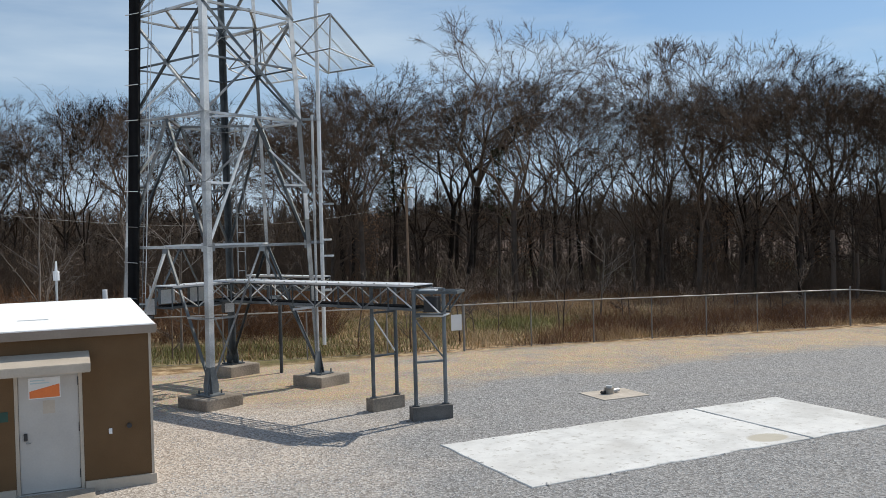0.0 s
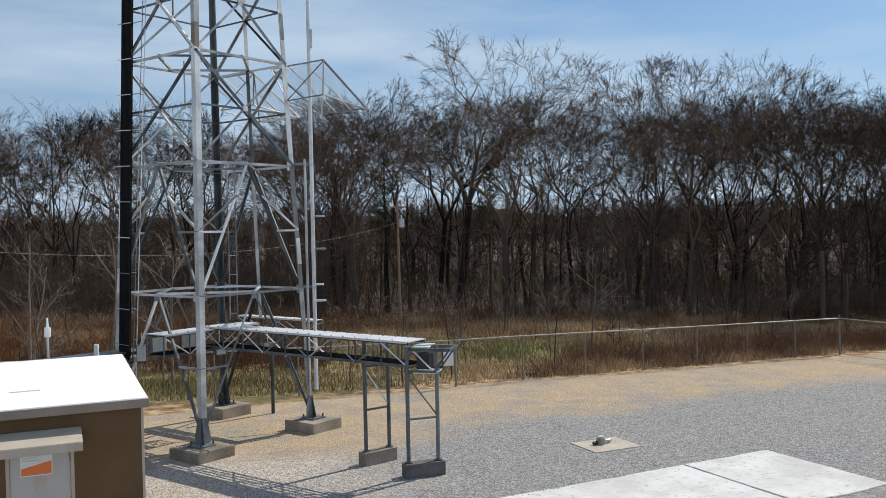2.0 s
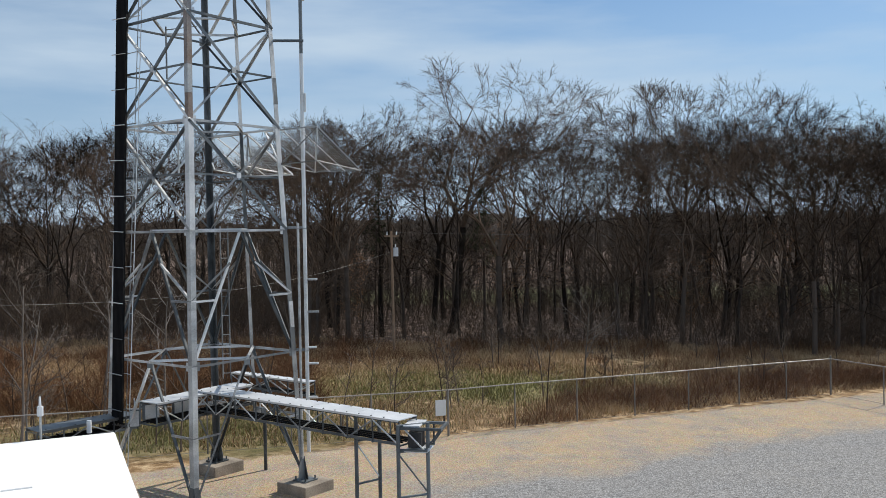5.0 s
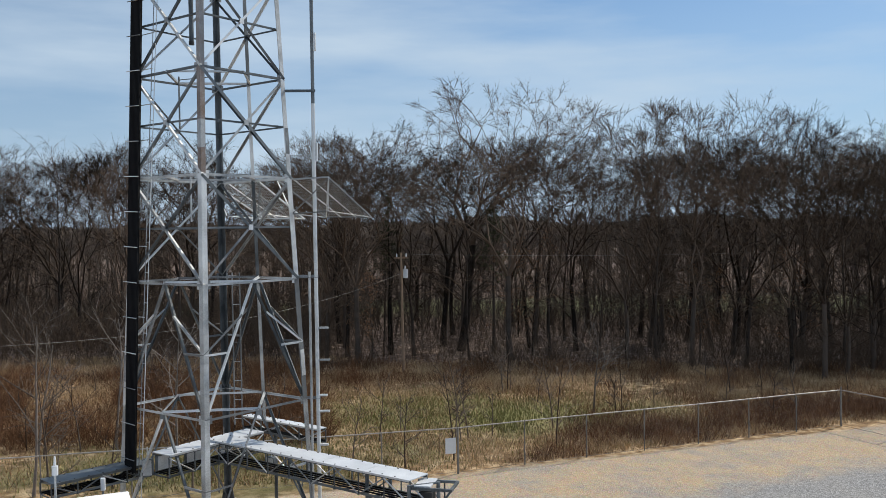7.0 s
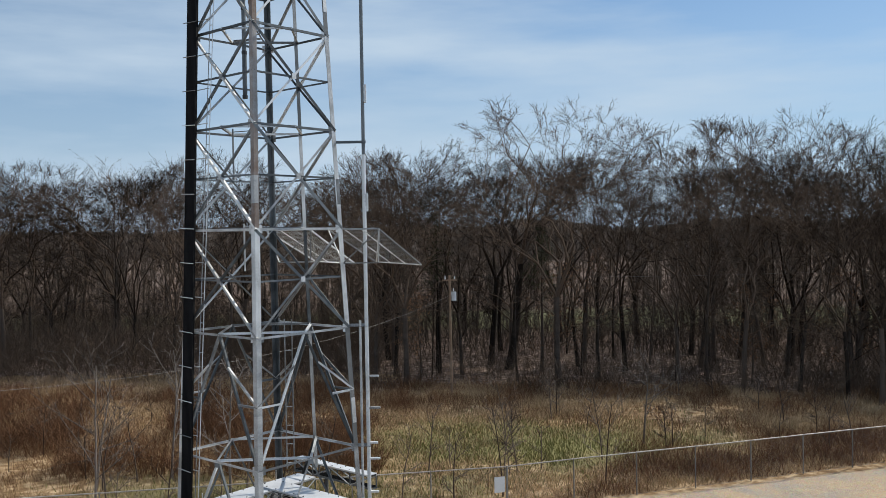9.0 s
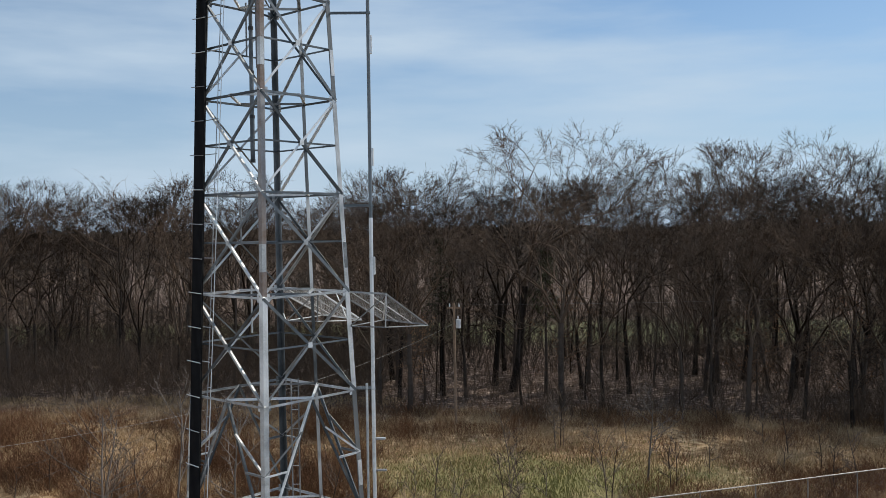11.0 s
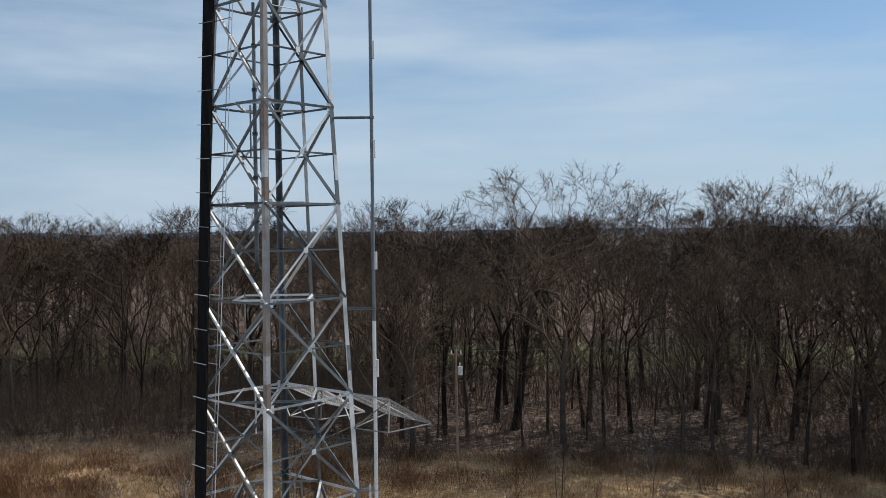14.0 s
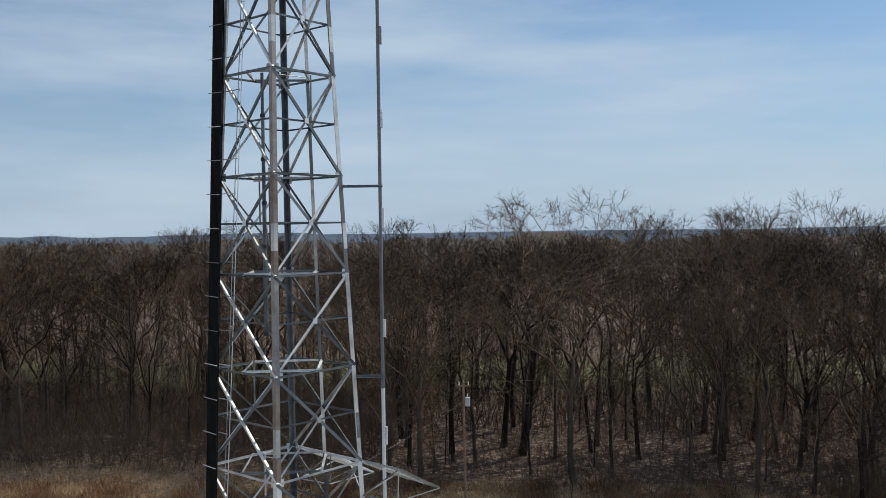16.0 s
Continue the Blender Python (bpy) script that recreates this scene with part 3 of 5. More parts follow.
whips = [(-7.9, 27.6, 14.3, 1.5), (-7.6, 28.2, 17.3, 1.3), (-7.7, 27.9, 20.3, 1.6), (-7.2, 27.2, 20.4, 2.2), (-6.0, 28.0, 23.4, 1.4), (-7.6, 27.6, 11.3, 1.4)]
for x, y, z, L in whips:
    wh = thing("whip_antenna", "thin grey rod antenna fixed inside the tower", "antenna", "rod antennas on the tower", at=Matrix.Translation((x, y, z)))
    part("rod", rod_bm((0, 0, -L), (0, 0, 0.1), 0.028, 8), STEEL, wh)
    part("bracket", rod_bm((0, 0, 0), (TC.x - x, TC.y - y, 0), 0.015, 6), STEEL, wh)

omni = thing("omni_antenna", "tall dark segmented rod antenna standing inside the tower", "antenna", at=Matrix.Translation((-7.32, 27.0, 0)))
for j in range(6):
    part("antenna_section", rod_bm((0, 0, 15.3 + 1.36 * j), (0, 0, 15.3 + 1.36 * j + 1.33), 0.07 - 0.004 * j, 10), STEEL_BLUE_AND_SHADED, omni)
    part("section_collar", rod_bm((0, 0, 15.25 + 1.36 * j), (0, 0, 15.36 + 1.36 * j), 0.082, 10), DARK_METAL, omni)
for zz in (17.1, 20.1):
    part("bracket", rod_bm((-0.4, 0.3, zz), (0.5, 0.1, zz), 0.03, 6), STEEL, omni)

# ---- ice shields on the back face at the third level ----
ur, nr = face_axes(1)   # from the right-hand leg towards the back leg, outward


def ice_shield(shift):
    sh = thing("ice_shield", "sloping steel grating ice shield bracketed off the tower", "ice shield", "ice shields on the tower")
    R3 = leg_point(1, 11.15) + ur * shift

    def P(s, o, z):
        return R3 - ur * s + nr * o + Vector((0, 0, z - 11.15))
    A, A2, T1, T2 = P(1.50, 0.1, 11.15), P(-0.75, 0.1, 11.15), P(1.10, 2.45, 9.97), P(-1.05, 2.55, 10.02)
    for p, q in ((A, A2), (A, T1), (A2, T2), (T1, T2)):
        part("frame_angle", angle_bm(p, q, 0.05, 0.008, (0, 0, 1), (p - q).cross(Vector((0, 0, 1))).normalized()), STEEL, sh)
    for f in (0.33, 0.66):
        part("frame_angle", rod_bm(A.lerp(A2, f), T1.lerp(T2, f), 0.017, 6), STEEL, sh)
    part("strut", rod_bm(A, T2, 0.022, 6), STEEL, sh)
    base1, base2 = P(0.0, 0.0, 10.1), P(1.45, 0.1, 10.15)
    for p, q in ((base1, base2), (base2, T1), (A, base2), (base1, T2), (base1, A), (A2, base1)):
        part("strut", rod_bm(p, q, 0.02, 6), STEEL, sh)
    g = bmesh.new()
    for i in range(1, 22):
        f = i / 22
        rod_bm(A.lerp(A2, f), T1.lerp(T2, f), 0.004, 3, bm=g)
    for i in range(1, 26):
        f = i / 26
        rod_bm(A.lerp(T1, f), A2.lerp(T2, f), 0.003, 3, bm=g)
    part("grating", g, STEEL, sh)
    return sh


ice_shield(0.0)
ice_shield(3.1)


# ---- waveguide bridges ----
_b = rod_bm((0, 0, 0), (0, 0, 0.018), 0.02, 6)
BOLT = bpy.data.meshes.new("bolt_head")
_b.to_mesh(BOLT)
_b.free()
BOLT.materials.append(DARK_METAL)


def bridge(p, q, width, z_top, depth, label, cover=GRATING, panels=8, rails=False):
    """A trussed bridge from p to q (x, y of its centre line) with a sheet cover."""
    br = thing("cable_bridge", label, "cable bridge")
    p, q = Vector((*p, z_top)), Vector((*q, z_top))
    d = (q - p).normalized()
    s = Vector((d.y, -d.x, 0))
    L = (q - p).length
    down = Vector((0, 0, -1))
    n_cov = max(1, round(L / 1.5))
    for i in range(n_cov):
        a, b = p + d * (L * i / n_cov + 0.006), p + d * (L * (i + 1) / n_cov - 0.006)
        part("cover_sheet", swept(a, b, [(-width / 2, 0), (width / 2, 0), (width / 2, -0.03), (width / 2 + 0.01, 0.025), (-width / 2 - 0.01, 0.025), (-width / 2, -0.03)], s, Vector((0, 0, 1))), cover, br)
    for i in range(int(L / 0.42)):
        for sd in (-1, 1):
            hb = part("bolt_head", BOLT, None, br)
            hb.location = p + d * (0.2 + 0.42 * i) + s * sd * (width / 2 - 0.06) + Vector((0, 0, 0.025))
    for sd in (-1, 1):
        e = s * sd * (width / 2 - 0.03)
        for zz in (-0.06, -depth):
            part("chord", angle_bm(p + e + Vector((0, 0, zz)), q + e + Vector((0, 0, zz)), 0.07, 0.01, s * -sd, (0, 0, 1)), STEEL_BLUE_AND_SHADED, br)
        for i in range(panels + 1):
            c = p + d * (L * i / panels) + e
            part("post", rod_bm(c + down * 0.06, c + down * depth, 0.022, 6), STEEL_BLUE_AND_SHADED, br)
            if i < panels:
                c2 = p + d * (L * (i + 1) / panels) + e
                lo, hi = (c, c2) if i % 2 else (c2, c)
                part("web_diagonal", rod_bm(lo + down * depth, hi + down * 0.06, 0.02, 6), STEEL, br)
    for i in range(panels + 1):
        c = p + d * (L * i / panels) + down * depth
        part("cross_bar", rod_bm(c - s * width / 2, c + s * width / 2, 0.02, 6), STEEL_BLUE_AND_SHADED, br)
        if i < panels:
            c2 = p + d * (L * (i + 1) / panels) + down * depth
            part("floor_brace", rod_bm(c - s * width / 2 * (1 if i % 2 else -1), c2 + s * width / 2 * (1 if i % 2 else -1), 0.016, 6), STEEL_BLUE_AND_SHADED, br)
    for i in range(4):
        c = s * (-0.3 + 0.2 * i) * width
        part("cable", rod_bm(p + c + down * (depth - 0.07), q + c + down * (depth - 0.07), 0.022, 7), CABLE, br)
    return br


bridge((-6.75, 26.95), (-0.52, 22.15), 0.75, 3.30, 0.62, "pale grey sheet-covered steel truss cable bridge on posts", panels=9)
bridge((-5.85, 28.1), (-7.95, 25.2), 0.8, 3.24, 0.62, "dull grey covered cable bridge leaving the tower side", panels=4)
bridge((-6.6, 30.3), (-3.7, 28.0), 0.35, 3.28, 0.45, "narrow pale covered cable bridge behind the tower", panels=4)
bridge((-9.0, 26.9), (-11.05, 24.75), 0.8, 2.62, 0.4, "blue-grey covered cable tray behind the shelter", STEEL_BLUE_AND_SHADED, 4)

# boxes and plates hung on the bridges inside the tower
for x, y, z, sx, sy, sz, rz in ((-7.05, 28.9, 2.15, 0.36, 0.2, 0.34, 40), (-8.0, 25.6, 2.72, 0.5, 0.12, 0.44, 52), (-7.4, 26.5, 2.70, 0.55, 0.1, 0.46, 52), (-5.0, 26.3, 2.55, 0.32, 0.16, 0.3, -38), (-8.7, 26.3, 2.35, 0.3, 0.2, 0.5, 10)):
    bx = thing("junction_box", "small blue-grey metal junction box hung on the bridge", "box", "junction boxes on the tower", at=Matrix.Translation((x, y, z)) @ pose(0, 0, 0, 0, 0, rz))
    part("box_body", box_bm((-sx / 2, -sy / 2, 0), (sx / 2, sy / 2, sz), 0.012), STEEL_BLUE_AND_SHADED, bx)
    part("box_lid", box_bm((-sx / 2 + 0.02, -sy / 2 - 0.015, 0.02), (sx / 2 - 0.02, -sy / 2 - 0.002, sz - 0.02), 0.004), STEEL, bx)
    part("hanger", rod_bm((0, 0, sz - 0.005), (0, 0, 3.2 - z), 0.02, 6), STEEL, bx)
# drooping cables from the black bundle to the bridges
for i in range(5):
    droop = thing("cable_tail", "loose black cable drooping from the bundle to the tray", "cable", "loose cables at the tower foot")
    a, e = cable_at(2.75, 0.36 + 0.10 * i, 0.10), Vector((-9.15 - 0.35 * i, 26.55 - 0.34 * i, 2.42))
    bm = bmesh.new()
    last = a
    for j in range(1, 9):
        f = j / 8
        p = a.lerp(e, f) - Vector((0, 0, 0.35 * 4 * f * (1 - f) * (0.6 + 0.15 * i)))
        rod_bm(last, p, 0.028, 6, bm=bm)
        last = p
    part("cable", bm, CABLE, droop)

# posts and footings of the long bridge
for (x0, y0), (x1, y1), lab, mat in (((-1.90, 23.05), (-1.32, 23.52), "pale weathered concrete footing under bridge posts", PIER), ((-0.76, 21.80), (-0.03, 22.06), "dark concrete footing under bridge posts", CONCRETE_DARK)):
    a, b = Vector((x0, y0, 0)), Vector((x1, y1, 0))
    d = (b - a).normalized()
    ang = math.degrees(math.atan2(d.y, d.x))
    ft = thing("bridge_footing", lab, "footing", "footings of the bridge", at=Matrix.Translation(a) @ pose(0, 0, 0, 0, 0, ang))
    L = (b - a).length
    part("footing_block", box_bm((-0.13, -0.17, -0.3), (L + 0.13, 0.17, 0.34), 0.015), mat, ft)
    fr = thing("bridge_post_frame", "grey steel post frame carrying the cable bridge", "post frame", "post frames of the bridge")
    for c in (a, b):
        part("post", rod_bm(c + Vector((0, 0, 0.36)), c + Vector((0, 0, 3.22)), 0.052, 10), STEEL_BLUE_AND_SHADED, fr)
        part("foot_plate", box_bm((-0.09, -0.09, 0.342), (0.09, 0.09, 0.365), 0, Matrix.Translation(c)), STEEL_BLUE_AND_SHADED, fr)
    for zz in (1.42, 2.55, 3.2):
        part("tie", rod_bm(a + Vector((0, 0, zz)), b + Vector((0, 0, zz)), 0.03, 8), STEEL_BLUE_AND_SHADED, fr)
    part("diagonal_tie", rod_bm(a + Vector((0, 0, 2.5)), b + Vector((0, 0, 1.45)), 0.022, 8), STEEL, fr)
end = thing("bridge_end_tray", "short tray with a dark box at the bridge's outer end", "tray")
E_M = Matrix.Translation((-0.55, 22.15, 0)) @ pose(0, 0, 0, 0, 0, -14)
part("tray_sheet", box_bm((0, -0.36, 3.17), (0.42, 0.38, 3.21), 0.008, E_M), GRATING, end)
for yy in (-0.40, 0.36):
    part("top_rail", box_bm((-0.1, yy, 3.10), (0.98, yy + 0.07, 3.17), 0.008, E_M), STEEL_BLUE_AND_SHADED, end)
    part("bottom_rail", box_bm((-0.1, yy, 2.58), (0.62, yy + 0.05, 2.63), 0.006, E_M), STEEL_BLUE_AND_SHADED, end)
    part("end_brace", rod_bm(E_M @ Vector((0.92, yy + 0.03, 3.10)), E_M @ Vector((0.58, yy + 0.03, 2.63)), 0.024, 6), STEEL_BLUE_AND_SHADED, end)
    part("end_brace", rod_bm(E_M @ Vector((0.05, yy + 0.03, 3.10)), E_M @ Vector((0.52, yy + 0.03, 2.63)), 0.02, 6), STEEL, end)
    part("end_post", rod_bm(E_M @ Vector((0.60, yy + 0.03, 3.10)), E_M @ Vector((0.60, yy + 0.03, 2.60)), 0.024, 6), STEEL_BLUE_AND_SHADED, end)
part("cross_rail", box_bm((0.91, -0.33, 3.10), (0.98, 0.36, 3.17), 0.006, E_M), STEEL_BLUE_AND_SHADED, end)
part("shelf", box_bm((0.02, -0.34, 2.54), (0.60, 0.35, 2.575), 0.006, E_M), GRATING, end)
part("tray_box", box_bm((0.10, -0.28, 2.64), (0.44, 0.10, 3.02), 0.014, E_M), DARK_METAL, end, "dark metal box")
lone = thing("support_post", "single grey steel post under the rear bridge", "post")
part("post", rod_bm((-5.6, 30.2, -0.1), (-5.6, 30.2, 2.85), 0.06, 10), STEEL_BLUE_AND_SHADED, lone)

# ---- equipment shelter ----
SH_M = Matrix.Translation((-5.58, 16.78, 0)) @ pose(0, 0, 0, 0, 0, 23.8)
# its own axes: x along the front wall (towards the tower side), y to the back
shelter = thing("equipment_shelter", "brown-walled equipment shelter with white roof and grey door", "shelter", at=SH_M)
W, D, HT = 3.8, 5.35, 2.92
DX1, DX0, DH, DZ = -1.28, -2.28, 2.24, 0.07   # door opening


def holed_wall(lo_x, hi_x, y0, y1, z0, z1, hx0, hx1, hz1):
    bm = box_bm((lo_x, y0, z0), (hx0, y1, z1))
    box_bm((hx1, y0, z0), (hi_x, y1, z1), bm=bm)
    box_bm((hx0, y0, hz1), (hx1, y1, z1), bm=bm)
    return bm


part("front_wall", holed_wall(-W, 0, 0, 0.12, 0.19, HT, DX0 - 0.07, DX1 + 0.07, DZ + DH + 0.07), WALL_BROWN, shelter)
part("side_wall", box_bm((-0.12, 0.122, 0.19), (0, D, HT)), WALL_BROWN, shelter)
part("side_wall", box_bm((-W, 0.122, 0.19), (-W + 0.12, D, HT)), WALL_BROWN, shelter)
part("back_wall", box_bm((-W + 0.122, D - 0.12, 0.19), (-0.122, D, HT)), WALL_BROWN, shelter)
pl = bmesh.new()
box_bm((DX1 + 0.075, -0.05, -0.3), (0.05, 0.16, 0.19), 0.01, bm=pl)
box_bm((-W - 0.05, -0.05, -0.3), (DX0 - 0.075, 0.16, 0.19), 0.01, bm=pl)
box_bm((-0.13, 0.165, -0.3), (0.05, D + 0.05, 0.19), 0.01, bm=pl)
box_bm((-W - 0.05, 0.165, -0.3), (-W + 0.13, D + 0.05, 0.19), 0.01, bm=pl)
part("plinth", pl, TAN_TRIM, shelter)
part("floor", box_bm((-W + 0.14, 0.13, 0.02), (-0.14, D - 0.13, 0.10)), CONCRETE, shelter)
roof = bmesh.new()
rv = [(-W - 0.1, -0.12, 2.95), (0.09, -0.12, 2.95), (0.09, D + 0.12, 3.10), (-W - 0.1, D + 0.12, 3.10)]
top = [roof.verts.new((x, y, zz + 0.085)) for x, y, zz in rv]
bot = [roof.verts.new((x, y, zz)) for x, y, zz in rv]
roof.faces.new(top)
roof.faces.new(bot[::-1])
for i in range(4):
    roof.faces.new((bot[i], bot[(i + 1) % 4], top[(i + 1) % 4], top[i]))
bmesh.ops.bevel(roof, geom=roof.edges[:], offset=0.012, segments=2, affect="EDGES")
part("roof", roof, ROOF_WHITE, shelter)
part("fascia", box_bm((-W - 0.11, -0.145, 2.86), (0.10, -0.123, 3.015), 0.004), FASCIA, shelter)
part("fascia", box_bm((0.092, -0.12, 2.90), (0.112, D + 0.1, 3.02), 0.004), FASCIA, shelter)
part("corner_trim", box_bm((-0.035, -0.012, 0.192), (0.012, 0.03, 2.86), 0.003), TAN_TRIM, shelter)
part("patch", box_bm((-2.3, 1.5, 3.03), (-1.75, 1.57, 3.090)), GRATING, shelter, "grey smear on the white roof")
door = part("door", box_bm((DX0, 0.035, DZ + 0.01), (DX1, 0.085, DZ + DH), 0.006), DOOR_GREY, shelter, "grey painted steel door, closed")
for nm, lo, hi in (("door_jamb", (DX0 - 0.068, 0.005, DZ), (DX0 - 0.004, 0.115, DZ + DH + 0.004)), ("door_jamb", (DX1 + 0.004, 0.005, DZ), (DX1 + 0.068, 0.115, DZ + DH + 0.004)), ("door_head", (DX0 - 0.068, 0.005, DZ + DH + 0.006), (DX1 + 0.068, 0.115, DZ + DH + 0.066)), ("threshold", (DX0 - 0.07, -0.02, 0.02), (DX1 + 0.07, 0.12, DZ - 0.002))):
    part(nm, box_bm(lo, hi, 0.004), TAN_TRIM if "jamb" in nm else DOOR_GREY, shelter)
part("door_lock", box_bm((DX0 + 0.07, 0.0, 1.04), (DX0 + 0.13, 0.036, 1.17), 0.008), DARK_METAL, door)
part("door_lever", rod_bm((DX0 + 0.10, -0.015, 1.0), (DX0 + 0.19, -0.015, 1.0), 0.012, 8), STEEL, door)
for zz in (0.35, 1.2, 2.05):
    part("hinge", box_bm((DX1 - 0.012, 0.012, zz - 0.08), (DX1 + 0.02, 0.036, zz + 0.08), 0.004), DARK_METAL, door)
sign = part("door_sign", box_bm((DX0 + 0.17, 0.026, 1.78), (DX0 + 0.70, 0.034, 2.16), 0), WHITE_PAINT, door, "white and orange notice on the door")
w_or = bmesh.new()
ov = [(DX0 + 0.185, 0.0245, 1.795), (DX0 + 0.685, 0.0245, 1.795), (DX0 + 0.685, 0.0245, 2.03), (DX0 + 0.185, 0.0245, 1.92)]
of = [w_or.verts.new(v) for v in ov]
ob_ = [w_or.verts.new((v[0], 0.0258, v[2])) for v in ov]
w_or.faces.new(of)
w_or.faces.new(ob_[::-1])
for i in range(4):
    w_or.faces.new((of[i], ob_[i], ob_[(i + 1) % 4], of[(i + 1) % 4]))
part("sign_band", w_or, ORANGE, sign)
for zz, x1 in ((2.10, 0.44), (2.05, 0.52)):
    part("sign_bar", box_bm((DX0 + 0.20, 0.0245, zz), (DX0 + x1, 0.0258, zz + 0.022)), PALE_BLUE, sign)
part("faded_notice", box_bm((DX0 + 0.40, 0.030, 1.50), (DX0 + 0.60, 0.0345, 1.74)), TAN_TRIM, door, "faded paper notice on the door")
aw = bmesh.new()
prof = [(0.0, 2.60), (-0.62, 2.44), (-0.62, 2.28), (0.0, 2.28)]
ra = [aw.verts.new((-2.55, y, zz)) for y, zz in prof]
rb = [aw.verts.new((-1.08, y, zz)) for y, zz in prof]
for i in range(4):
    aw.faces.new((ra[i], ra[(i + 1) % 4], rb[(i + 1) % 4], rb[i]))
aw.faces.new(ra[::-1])
aw.faces.new(rb)
bmesh.ops.bevel(aw, geom=aw.edges[:], offset=0.01, segments=2, affect="EDGES")
part("awning", aw, TAN_TRIM, shelter, "tan painted canopy over the door")
part("wall_plate", box_bm((-2.80, -0.012, 1.42), (-2.45, 0.0, 1.60), 0.004), GREEN_PLATE, shelter, "dark green plate on the wall")
part("outlet_box", box_bm((-0.78, -0.03, 1.02), (-0.72, 0.0, 1.12), 0.004), WHITE_PAINT, shelter)
part("wall_fitting", rod_bm((-0.42, 0.0, 1.14), (-0.42, -0.05, 1.14), 0.045, 12), DARK_METAL, shelter)
stoop = thing("door_stoop", "low concrete step before the shelter door", "step", at=SH_M)
part("step_block", box_bm((-2.85, -1.15, -0.25), (-1.06, -0.055, 0.07), 0.015), CONCRETE, stoop)
gps = thing("gps_antenna", "small white antenna on a post behind the shelter", "antenna", at=Matrix.Translation((-9.44, 21.66, 0)))
part("post", rod_bm((0, 0, -0.05), (0, 0, 3.9), 0.03, 8), STEEL, gps)
part("antenna_body", rod_bm((0, 0, 3.65), (0, 0, 3.88), 0.075, 12), WHITE_PAINT, gps)
part("antenna_tip", rod_bm((0, 0, 3.88), (0, 0, 4.12), 0.035, 10, 0.02), WHITE_PAINT, gps)
gps2 = thing("gps_antenna", "short white antenna stub behind the shelter roof", "antenna", at=Matrix.Translation((-8.55, 22.4, 0)))
part("post", rod_bm((0, 0, -0.05), (0, 0, 3.1), 0.025, 8), STEEL, gps2)
part("antenna_body", rod_bm((0, 0, 3.05), (0, 0, 3.36), 0.06, 12), WHITE_PAINT, gps2)

# ---- chain-link fence ----
F0, FD = Vector((0.73, 34.9)), Vector((0.904, 0.428)).normalized()
corner = F0 + FD * 3.06 * 7
runs = [(F0, FD, 7, 3.06), (F0, Vector((-0.972, -0.235)).normalized(), 9, 3.06), (corner, Vector((0.43, -0.903)), 5, 3.0)]
fence = thing("chain_link_fence", "dull galvanised chain-link fence round the gravel yard", "fence", kind="structure")
FH = 1.82
for r, (o, d, n_sp, sp) in enumerate(runs):
    for i in range(n_sp + 1):
        if i == 0 and r > 0:
            continue
        c = o + d * sp * i
        zg = height(c.x, c.y)
        big = 0.045 if (r == 0 and i in (0, 7)) else 0.028
        part("post", rod_bm((c.x, c.y, zg - 0.2), (c.x, c.y, zg + FH + (0.16 if big > 0.04 and i else 0.03)), big, 8), FENCE_STEEL, fence)
    for i in range(n_sp):
        c, e = o + d * sp * i, o + d * sp * (i + 1)
        zc, ze = height(c.x, c.y), height(e.x, e.y)
        part("top_rail", rod_bm((c.x, c.y, zc + FH), (e.x, e.y, ze + FH), 0.024, 8), RAIL_STEEL, fence)
        part("tension_wire", rod_bm((c.x, c.y, zc + 0.06), (e.x, e.y, ze + 0.06), 0.006, 5), FENCE_STEEL, fence)
        g = bmesh.new()
        n_w = 34
        lean = FH / sp
        for w in range(-round(n_w * lean), n_w):
            for flip in (0, 1):
                f0, f1 = w / n_w, w / n_w + lean
                q0, q1 = max(0.0, f0), min(1.0, f1)
                if q1 - q0 < 0.01:
                    continue
                h0, h1 = (q0 - f0) / lean * FH, (q1 - f0) / lean * FH
                if flip:
                    q0, q1 = 1 - q0, 1 - q1
                a_, b_ = c.lerp(e, q0), c.lerp(e, q1)
                rod_bm((a_.x, a_.y, zc + (ze - zc) * q0 + h0 + 0.02), (b_.x, b_.y, zc + (ze - zc) * q1 + h1 + 0.02), 0.001, 3, bm=g)
        part("wire_mesh", g, FENCE_STEEL, fence)
fs = thing("fence_sign", "blank white notice board wired to the fence", "sign", at=Matrix.Translation((0.42, 34.72, 0)) @ pose(0, 0, 0, 0, 0, 20))
part("board", box_bm((-0.22, -0.06, height(0.42, 34.7) + 0.85), (0.22, -0.045, height(0.42, 34.7) + 1.47), 0.004), WHITE_PAINT, fs)

# ---- utility pole and wires ----
PX, PY = -2.44, 61.5
PZ = height(PX, PY)
pole = thing("utility_pole", "weathered wooden utility pole with a grey transformer", "utility pole", at=Matrix.Translation((PX, PY, 0)))
part("pole_shaft", rod_bm((0, 0, PZ - 0.3), (-0.05, 0, 8.0), 0.105, 10, 0.075), POLE_WOOD, pole)
tf = part("transformer", rod_bm((0.24, -0.08, 6.25), (0.24, -0.08, 6.85), 0.175, 14), GRATING, pole, "grey cylindrical transformer")
part("bushing", rod_bm((0.22, -0.05, 6.9), (0.22, -0.05, 7.1), 0.05, 8, 0.03), WHITE_PAINT, tf)
part("insulator", rod_bm((-0.35, 0, 7.72), (-0.35, 0, 7.95), 0.05, 8, 0.03), WHITE_PAINT, pole)
part("insulator", rod_bm((0.3, 0, 7.72), (0.3, 0, 7.95), 0.05, 8, 0.03), WHITE_PAINT, pole)
